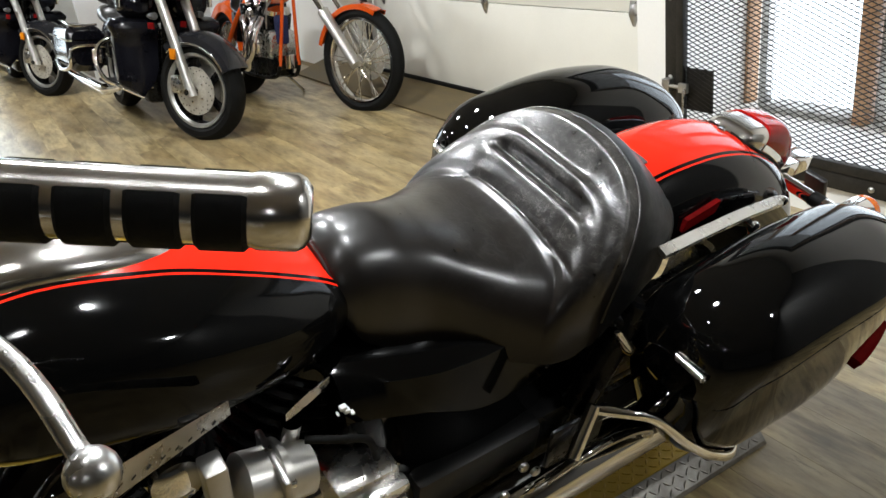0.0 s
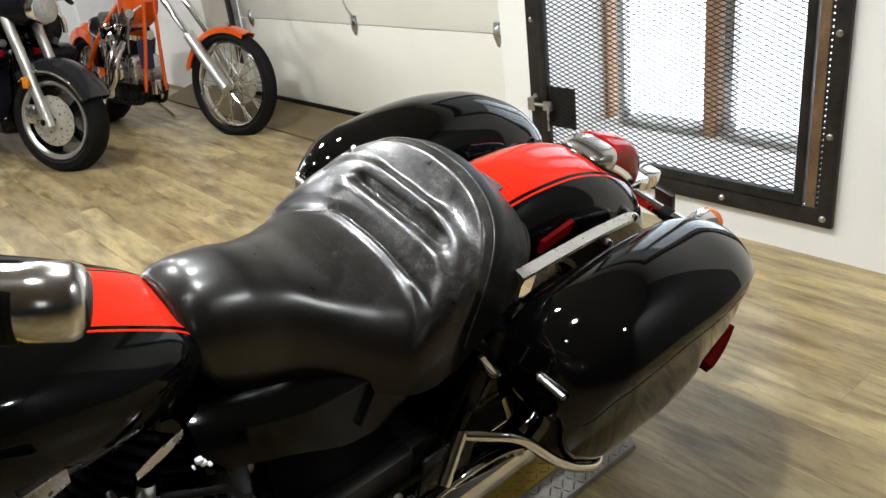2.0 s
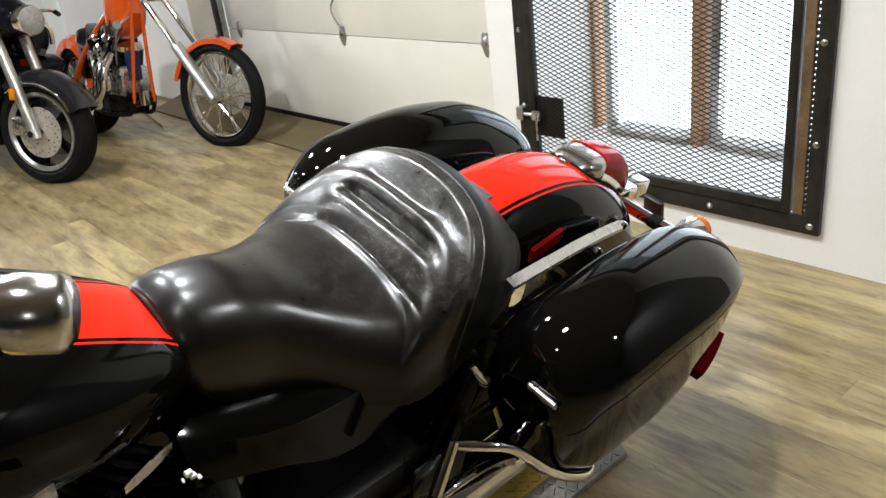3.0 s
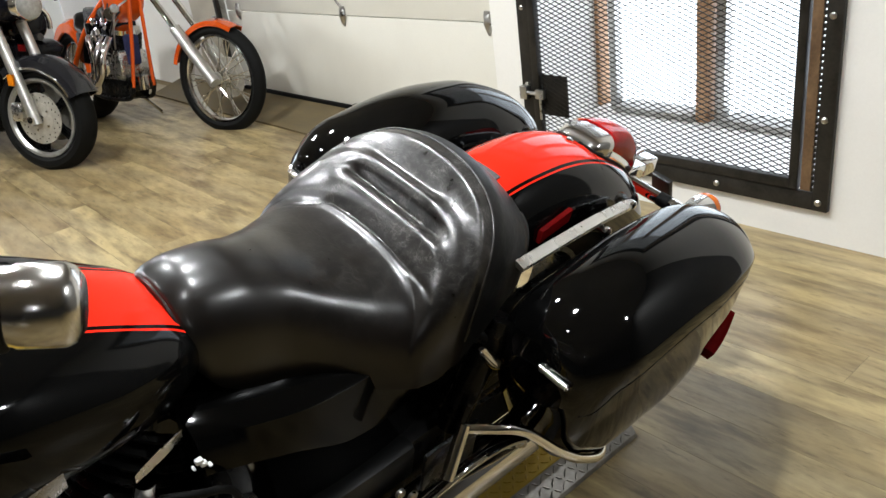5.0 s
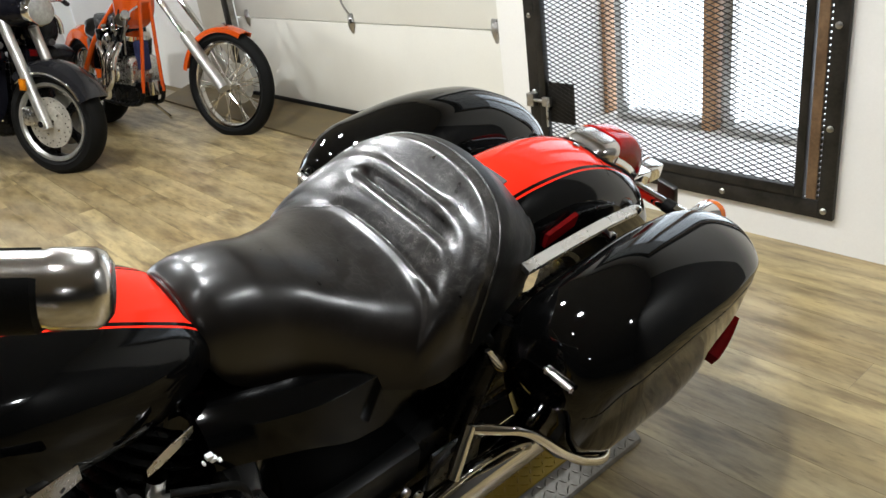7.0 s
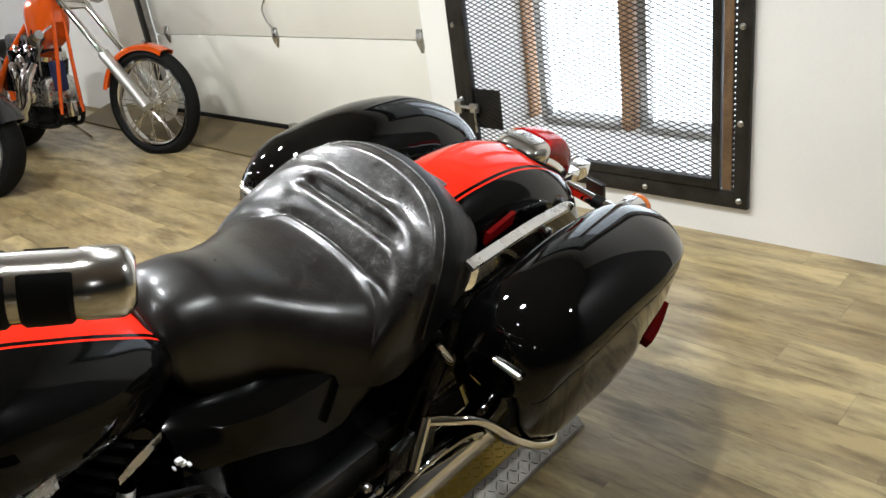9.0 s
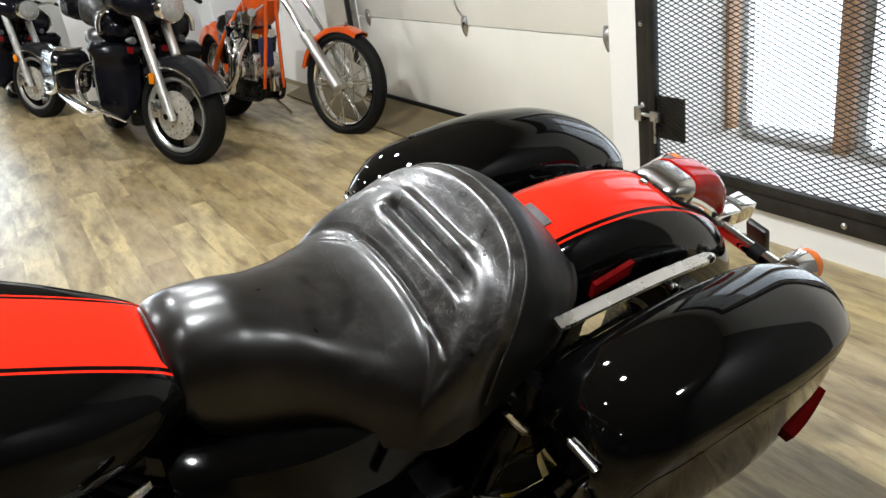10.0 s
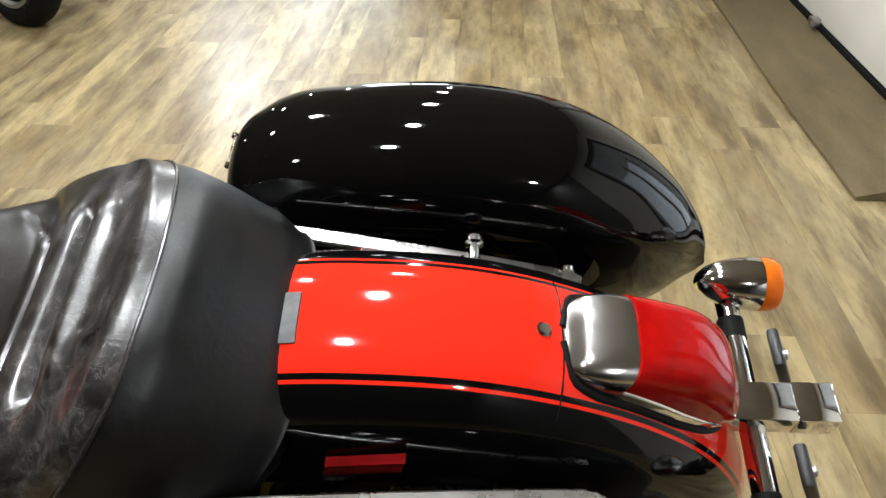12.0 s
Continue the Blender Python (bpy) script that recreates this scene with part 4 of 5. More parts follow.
def bike_wheel(parent, place, r, w, rim, style, rim_mat, count=9, disc=0.0, discs=(1,)):
    m = place @ SIDEWAYS
    wheel = part("wheel", tyre(r, w, rim - 0.006, m), RUBBER, parent, "black tyre on its wheel")
    part("rim", hoop([(-w * 0.36, rim), (-w * 0.36, rim - 0.012), (-w * 0.2, rim - 0.022), (w * 0.2, rim - 0.022), (w * 0.36, rim - 0.012), (w * 0.36, rim)], m, 56), rim_mat if style == "wire" else BLACK_FRAME, wheel)
    if style != "wire" and rim_mat is not BLACK_FRAME:
        for s in (1, -1):
            part("rim_lip", hoop([(s * w * 0.36, rim + 0.01), (s * w * 0.47, rim + 0.007), (s * w * 0.46, rim - 0.008), (s * w * 0.34, rim - 0.02)], m, 56), FORK_ALLOY, wheel, "bright rim lip")
    part("hub", turned([(-0.05, 0.02), (-0.045, 0.045), (-0.02, 0.03), (0.02, 0.03), (0.045, 0.045), (0.05, 0.02)], m, 24), CHROME if style == "wire" else rim_mat, wheel)
    if style == "wire":
        for i in range(count):
            a = 2 * math.pi * i / count
            side = 1 if i % 2 else -1
            b = a + (0.55 if i % 4 < 2 else -0.55)
            p = m @ Vector((0.042 * math.cos(a), 0.042 * math.sin(a), side * 0.035))
            q = m @ Vector(((rim - 0.015) * math.cos(b), (rim - 0.015) * math.sin(b), side * 0.008))
            part("spoke", rod(p, q, 0.0032, sides=6), CHROME, wheel)
    else:
        for i in range(count):
            a = 2 * math.pi * i / count
            rows = []
            for rr, hw, th in ((0.03, 0.03, 0.022), (rim * 0.5, 0.018, 0.014), (rim - 0.015, 0.028, 0.018)):
                c, q = math.cos(a), math.sin(a)
                rows.append([m @ Vector((rr * c - u * q, rr * q + u * c, z)) for u, z in ((-hw, -th), (hw, -th), (hw, th), (-hw, th))])
            part("spoke", loft(rows), BLACK_FRAME, wheel)
    for s in discs if disc else ():
        d = part("brake_disc", hoop([(s * 0.062, disc), (s * 0.067, disc), (s * 0.067, disc * 0.62), (s * 0.062, disc * 0.62)], m, 48), DISC_STEEL, wheel, "drilled steel brake disc")
        part("disc_carrier", hoop([(s * 0.06, disc * 0.63), (s * 0.069, disc * 0.63), (s * 0.071, 0.03), (s * 0.06, 0.03)], m, 32), DISC_STEEL, d)
        holes = bmesh.new()
        for k in range(36):
            b, rr = 2 * math.pi * k / 36, disc * (0.72, 0.82, 0.92)[k % 3]
            turned([(0, 0.0042), (s * 0.0012, 0.0042)], m @ Matrix.Translation((rr * math.cos(b), rr * math.sin(b), s * 0.0668)), 6, holes)
        part("drill_holes", holes, BLACK_FRAME, d)["kind"] = "stuff"
        for k in range(5):
            b = 2 * math.pi * k / 5
            part("disc_bolt", turned([(0, 0.009), (s * 0.004, 0.009), (s * 0.006, 0.005)], m @ Matrix.Translation((disc * 0.48 * math.cos(b), disc * 0.48 * math.sin(b), s * 0.07)), 8), CHROME, d)
    return wheel


bike_wheel(cruiser, Matrix.Translation(AXLE), 0.325, 0.17, 0.22, "cast", BLACK_FRAME, 5)
bike_wheel(cruiser, Matrix.Translation((-1.68, 0, 0.325)), 0.325, 0.13, 0.225, "cast", BLACK_FRAME, 5, 0.15, (1, -1))
for s in (1, -1):
    part("fork_leg", rod((-1.68, s * 0.1, 0.33), (-1.22, s * 0.1, 1.05), 0.024, sides=16), CHROME, cruiser, "chrome front fork leg")
rows = []
for a in np.linspace(-70, 75, 30):
    r = 0.36
    cx, cz = -1.68 + r * math.sin(radians(a)), 0.325 + r * math.cos(radians(a))
    rows.append([Vector((cx, y, cz - d * math.cos(radians(a)))) for y, d in ((-0.085, 0.09), (-0.08, 0.03), (-0.05, 0.006), (0, 0), (0.05, 0.006), (0.08, 0.03), (0.085, 0.09), (0.08, 0.09), (0.05, 0.012), (0, 0.006), (-0.05, 0.012), (-0.08, 0.09))])
part("front_fender", loft(rows), BLACK_PAINT, cruiser, "glossy black front fender")
part("headlamp", turned([(0.0, 0.03), (0.04, 0.075), (0.1, 0.09), (0.12, 0.09)], along((-1.25, 0, 0.98), (-1.0, 0, 0.97)), 32), CHROME, cruiser, "chrome headlamp")

# ---- frame, engine and side covers ----
part("frame", tube([(-1.2, 0, 0.95), (-1.3, 0.0, 0.5), (-1.2, 0, 0.2), (-0.9, 0, 0.17), (-0.55, 0, 0.2), (-0.4, 0, 0.4), (-0.3, 0, 0.62), (0.0, 0, 0.68)], 0.022, 12), BLACK_FRAME, cruiser)
for s in (1, -1):
    part("swingarm", tube([(-0.55, s * 0.12, 0.36), (-0.3, s * 0.13, 0.34), (0.03, s * 0.12, 0.325)], 0.026, 12), BLACK_FRAME, cruiser)
    rows = []
    for x in (-0.7705, *np.linspace(-0.77, -0.3, 28), -0.2995):
        u = (x + 0.555) / 0.22
        t0 = curve([(-0.77, 0.69), (-0.6, 0.66), (-0.45, 0.65), (-0.3, 0.615)], x)
        b0 = curve([(-0.77, 0.56), (-0.7, 0.43), (-0.58, 0.37), (-0.42, 0.36), (-0.34, 0.42), (-0.3, 0.53)], x)
        ridge = curve([(-0.77, 0.63), (-0.66, 0.605), (-0.55, 0.555), (-0.45, 0.545), (-0.335, 0.57)], x)
        yy = 0.16 + 0.03 * max(-0.3, 1 - u * u)
        rows.append([Vector((x, s * y, z)) for y, z in ((0.08, t0), (yy - 0.03, t0), (yy - 0.012, t0 - 0.01), (yy + 0.006, ridge + 0.012), (yy + 0.009, ridge), (yy + 0.003, ridge - 0.008), (yy - 0.008, (ridge + 2 * b0) / 3), (yy - 0.022, b0 + 0.008), (yy - 0.035, b0), (0.08, b0))])
    part("side_cover", loft(rows), DEEP_BLACK, cruiser, "glossy black side cover")
    part("lower_cover", block(-0.67, -0.42, s * 0.19 - 0.022, s * 0.19 + 0.022, 0.35, 0.44, 0.014), BLACK_PLASTIC, cruiser, "dull black lower cover")
    part("cover_screw", turned([(0, 0.006), (0.003, 0.006), (0.005, 0.003)], along((-0.5, s * 0.187, 0.43), (-0.5, s * 0.3, 0.43)), 12), STEEL, cruiser)
part("battery_box", block(-0.72, -0.34, -0.1, 0.1, 0.38, 0.64, 0.012), BLACK_FRAME, cruiser)
part("gearbox", block(-0.74, -0.32, -0.2, 0.2, 0.16, 0.43, 0.03), BLACK_FRAME, cruiser, "black gearbox casing")
engine = part("engine", block(-1.15, -0.62, -0.13, 0.13, 0.22, 0.5, 0.03), ALLOY, cruiser, "alloy and black V-twin engine")
for base, tip in (((-0.83, -0.0, 0.46), (-0.74, 0.0, 0.66)), ((-1.0, 0.0, 0.46), (-1.1, 0.0, 0.68))):
    m = along(base, tip)
    for k in range(7):
        part("cooling_fin", turned([(0.02 + k * 0.026, 0.105), (0.03 + k * 0.026, 0.112), (0.036 + k * 0.026, 0.105)], m, 28), BLACK_FRAME, engine)
    part("rocker_cover", turned([(0.2, 0.11), (0.225, 0.105), (0.245, 0.07), (0.25, 0.02)], m, 28), BLACK_PAINT, engine)
    part("barrel", turned([(0, 0.09), (0.21, 0.09)], m, 24), BLACK_FRAME, engine)
cover = part("engine_cover", turned([(0, 0.115), (0.02, 0.113), (0.04, 0.095), (0.05, 0.05), (0.052, 0.01)], along((-0.75, -0.13, 0.4), (-0.75, -0.25, 0.4)), 32), CHROME, engine, "chrome round engine cover")
for k in range(3):
    part("cover_rib", block(-0.812, -0.703, -0.236, -0.21, 0.415 + k * 0.042, 0.44 + k * 0.042, 0.007), BRUSHED, engine)
part("air_cleaner", block(-0.81, -0.705, -0.215, -0.12, 0.4, 0.538, 0.014), BRUSHED, engine, "ribbed polished alloy engine box")
throttle = part("throttle_body", turned([(0, 0.03), (0.006, 0.043), (0.045, 0.043), (0.049, 0.05), (0.058, 0.05), (0.062, 0.038), (0.1, 0.036), (0.108, 0.02)], along((-0.935, -0.185, 0.632), (-0.825, -0.185, 0.6)), 24), FORK_ALLOY, engine, "dull alloy throttle body")
part("flange", block(-0.888, -0.878, -0.235, -0.14, 0.565, 0.665, 0.004), STEEL, throttle)
for dz in (-0.028, 0.03):
    part("bolt", turned([(0, 0.006), (0.007, 0.006), (0.01, 0.003)], along((-0.877, -0.222, 0.613 + dz), (-0.85, -0.222, 0.605 + dz)), 10), CHROME, throttle)
part("round_cover", turned([(0, 0.033), (0.01, 0.032), (0.018, 0.024), (0.021, 0.004)], along((-0.995, -0.17, 0.685), (-0.995, -0.23, 0.69)), 24), CHROME, engine, "small chrome round cover")
part("mount_block", block(-0.972, -0.944, -0.215, -0.18, 0.645, 0.72, 0.004), FORK_ALLOY, engine, "pale alloy mounting block")
part("hose", tube([(-0.84, -0.19, 0.67), (-0.8, -0.205, 0.66), (-0.755, -0.2, 0.62), (-0.735, -0.19, 0.55)], 0.0055, 12), RUBBER, engine, "black rubber hose")
for x, z, w in ((-0.79, 0.712, 0.005), (-0.785, 0.703, 0.0045), (-0.7975, 0.704, 0.0018), (-0.777, 0.694, 0.0028)):
    part("wiring_clip", block(x - w, x + w, -0.203, -0.195, z - 0.7 * w, z + 0.7 * w, 0.002), WHITE_BOX, engine, "small white plastic connector")
part("pushrod_tube", rod((-0.96, -0.15, 0.45), (-1.02, -0.15, 0.68), 0.014), CHROME, engine)
part("pushrod_tube", rod((-0.88, -0.15, 0.45), (-0.84, -0.15, 0.66), 0.014), CHROME, engine)
rows = []
for u in np.linspace(0, 1, 12):
    p = Vector((-0.933, -0.207, 0.814)).lerp(Vector((-1.085, -0.311, 0.908)), u)
    w = 0.012 + 0.008 * u
    rows.append([p + Vector((0.004, 0, w)), p + Vector((-0.004, -0.003, w)), p + Vector((-0.004, -0.003, -w)), p + Vector((0.004, 0, -w))])
trim = part("side_trim", loft(rows), BRUSHED, tank, "slotted chrome trim strip")
for k in range(9):
    p = Vector((-0.933, -0.207, 0.814)).lerp(Vector((-1.085, -0.311, 0.908)), 0.1 + 0.1 * k)
    part("slot", block(-0.0028, 0.0028, -0.0009, 0.0009, -0.001, 0.001, 0, Matrix.Translation(p + Vector((-0.003, -0.0045, -0.004))) @ Matrix.Rotation(radians(34), 4, "Z")), BLACK_PLASTIC, trim)
rows = []
for u in np.linspace(0, 1, 8):
    p = Vector((-0.795, -0.168, 0.735)).lerp(Vector((-0.856, -0.18, 0.72)), u)
    w = 0.004 + 0.006 * math.sin(math.pi * (0.15 + 0.7 * u))
    rows.append([p + Vector((0.003, 0, w)), p + Vector((-0.003, -0.003, w)), p + Vector((-0.003, -0.003, -w)), p + Vector((0.003, 0, -w))])
part("side_trim", loft(rows), BRUSHED, tank, "short chrome trim strip")

for s in (1, -1):
    # added black panel, stands for the darkness between bag and wheel
    part("inner_guard", block(-0.34, 0.1, s * 0.15 - 0.02, s * 0.15 + 0.02, 0.37, 0.575, 0.018), BLACK_FRAME, cruiser, "black panel closing the gap beside the wheel")
    part("carrier_arm", tube([(-0.33, s * 0.15, 0.63), (-0.28, s * 0.2, 0.6), (-0.2, s * 0.24, 0.56)], 0.014, 10), BLACK_FRAME, cruiser)
    part("shock_cover", rod((-0.34, s * 0.205, 0.42), (-0.25, s * 0.2, 0.63), 0.026, sides=16), BLACK_FRAME, cruiser)
    part("shock_cap", tube([(-0.328, s * 0.232, 0.632), (-0.296, s * 0.238, 0.582), (-0.27, s * 0.232, 0.546)], lambda u: 0.001 + 0.0075 * math.sin(math.pi * (0.1 + 0.85 * u)), 12, flat=1.6), CHROME, cruiser, "small chrome cap")

# ---- pipes, rail, foot pegs ----
for z, y in ((0.325, -0.25),):
    pipe = part("exhaust", tube([(-0.95, -0.16, 0.4), (-0.85, -0.22, 0.28), (-0.65, y, 0.3), (-0.44, y - 0.005, z), (0.1, y - 0.01, z + 0.01), (0.42, y - 0.01, z + 0.015)], lambda u: 0.032 if u < 0.48 else 0.045, 26), CHROME, cruiser, "chrome exhaust pipe")
    part("clamp", hoop([(-0.012, 0.043), (0.012, 0.043), (0.012, 0.036), (-0.012, 0.036)], along((-0.36, y - 0.004, z - 0.005), (0.1, y - 0.01, z + 0.015)), 24), STEEL, pipe)
RAIL = [(-0.41, 0.287, 0.553), (-0.375, 0.315, 0.552), (-0.327, 0.345, 0.538), (-0.27, 0.382, 0.478), (-0.215, 0.402, 0.43), (-0.14, 0.4, 0.383), (-0.06, 0.33, 0.365)]
rail = part("bag_rail", tube([(x, -y, z) for x, y, z in RAIL], 0.0085, 14), CHROME, cruiser, "bent chrome saddlebag rail")
part("rail_post", rod((-0.408, -0.287, 0.562), (-0.462, -0.315, 0.5), 0.011), CHROME, rail)
part("bracket_plate", block(-0.46, -0.34, -0.268, -0.258, 0.4, 0.5, 0.006), BLACK_FRAME, cruiser)
shield = part("heat_shield", tube([(-0.47, -0.285, 0.405), (-0.41, -0.3, 0.45), (-0.33, -0.305, 0.452), (-0.26, -0.3, 0.41), (-0.24, -0.295, 0.375)], 0.0065, 12, flat=1.7), CHROME, cruiser, "bent chrome guard over the exhaust")
for x, z in ((-0.5, 0.43), (-0.47, 0.395), (-0.53, 0.37)):
    part("bolt", turned([(0, 0.009), (0.006, 0.009), (0.009, 0.005)], along((x, -0.255, z), (x, -0.32, z)), 12), STEEL, shield)
part("side_stand", tube([(-0.62, -0.12, 0.2), (-0.66, -0.2, 0.1), (-0.68, -0.27, 0.075)], 0.012, 10), BLACK_FRAME, cruiser)

# ---- lift table under the cruiser ----
table = thing("lift_table", Matrix(), "low motorcycle lift table of yellow and bare tread plate", "lift table")
part("deck", block(-1.2, 1.585, 1.168, 1.72, 0.012, 0.058, 0.003), YELLOW_TREAD, table, "yellow painted tread plate deck")
bm = loft([[Vector((x, y, z)) for y, z in ((1.165, 0.058), (1.124, 0.012), (1.12, 0.003), (1.165, 0.003))] for x in (-1.2, 1.585)])
part("edge_strip", bm, TREAD_STEEL, table, "bare steel tread plate edge", smooth=False)


def tread(name, rows, place, mat, parent):
    """Raised lozenges of tread plate, set crosswise in turn."""
    verts, faces = [], []
    for x, y, turn in rows:
        c, s = math.cos(turn), math.sin(turn)
        b = len(verts)
        for u, v, z in ((-0.0105, 0, 0), (0, -0.003, 0), (0.0105, 0, 0), (0, 0.003, 0), (-0.006, 0, 0.002), (0.006, 0, 0.002)):
            verts.append(place @ Vector((x + u * c - v * s, y + u * s + v * c, z)))
        faces.extend([(b, b + 1, b + 4), (b + 1, b + 5, b + 4), (b + 1, b + 2, b + 5), (b + 2, b + 3, b + 5), (b + 3, b + 4, b + 5), (b + 3, b, b + 4)])
    me = bpy.data.meshes.new(name)
    me.from_pydata(verts, [], faces)
    me.materials.append(mat)
    ob = new(name, me)
    ob.parent = parent
    ob["kind"] = "stuff"
    return ob


def tread_rows(x0, x1, y0, y1, step=0.02):
    out = []
    for i in range(int((x1 - x0) / step)):
        for j in range(max(1, int((y1 - y0) / step))):
            out.append((x0 + step * (i + 0.5), y0 + step * (j + 0.5), radians(45 if (i + j) % 2 else -45)))
    return out


tread("tread_pattern", tread_rows(-1.2, 1.585, 1.172, 1.71), Matrix.Translation((0, 0, 0.058)), YELLOW_TREAD, table)
slant = math.atan2(0.046, 0.041)
tread("tread_pattern", tread_rows(-1.2, 1.585, 0.0, 0.0615, 0.0205), pose(0, 1.124, 0.012, math.degrees(slant), 0, 0), TREAD_STEEL, table)


# ---- the other motorcycles in the row ----
def arch(parent, name, cx, cz, r, half, a0, a1, mat, label="", depth=0.05, count=24):
    rows = []
    for a in np.linspace(a0, a1, count):
        s, c = math.sin(radians(a)), math.cos(radians(a))
        prof = [(half, depth), (half * 0.95, depth * 0.35), (half * 0.6, 0.008), (0, 0), (-half * 0.6, 0.008), (-half * 0.95, depth * 0.35), (-half, depth)]
        inner = [(y * 0.93, d + 0.006) for y, d in prof][::-1]
        rows.append([Vector((cx + (r - d) * s, y, cz + (r - d) * c)) for y, d in prof + inner])
    return part(name, loft(rows), mat, parent, label)


def body(parent, name, xs, width, top, low, mat, label="", n=0.8, cy=0.0, sides=32):
    rows = []
    for x in np.linspace(xs[0], xs[1], 24):
        w, t, b = curve(width, x), curve(top, x), curve(low, x)
        m, h = (t + b) / 2, (t - b) / 2
        rows.append([Vector((x, cy + w * power(math.cos(f), n), m + h * power(math.sin(f), n))) for f in (2 * math.pi * k / sides for k in range(sides))])
    return part(name, loft(rows), mat, parent, label)


def v_twin(parent, x, z, fins=BLACK_FRAME, scale=1.0, bore=1.0):
    e = part("engine", block(x - 0.2 * scale, x + 0.24 * scale, -0.11, 0.11, z - 0.16, z + 0.04, 0.03), ALLOY, parent, "chrome and alloy V-twin engine")
    for dx, tilt in ((-0.05, -22), (0.08, 22)):
        m = pose(x + dx, 0, z) @ Matrix.Rotation(radians(tilt), 4, "Y")
        for k in range(6):
            part("cooling_fin", turned([(0.02 + k * 0.027, 0.085 * bore), (0.03 + k * 0.027, 0.09 * bore), (0.036 + k * 0.027, 0.085 * bore)], m, 20), fins, e)
        part("rocker_cover", turned([(0.19, 0.085 * bore), (0.22, 0.08 * bore), (0.25, 0.05), (0.255, 0.01)], m, 20), CHROME, e)
    for s in (-1, 1):
        part("round_cover", turned([(0, 0.095), (0.02, 0.09), (0.035, 0.06), (0.038, 0.01)], along((x + 0.02, s * 0.11, z - 0.06), (x + 0.02, s * 0.2, z - 0.06)), 24), CHROME, e)
        for k in range(4):
            part("pushrod_tube", rod((x - 0.06 + k * 0.045, s * 0.105, z), (x - 0.14 + k * 0.1, s * 0.085, z + 0.2), 0.009, sides=8), CHROME, e)
    part("air_cleaner", turned([(0, 0.07), (0.03, 0.075), (0.045, 0.06), (0.05, 0.02)], along((x + 0.015, 0.1, z + 0.12), (x + 0.015, 0.2, z + 0.12)), 24), CHROME, e)
    return e


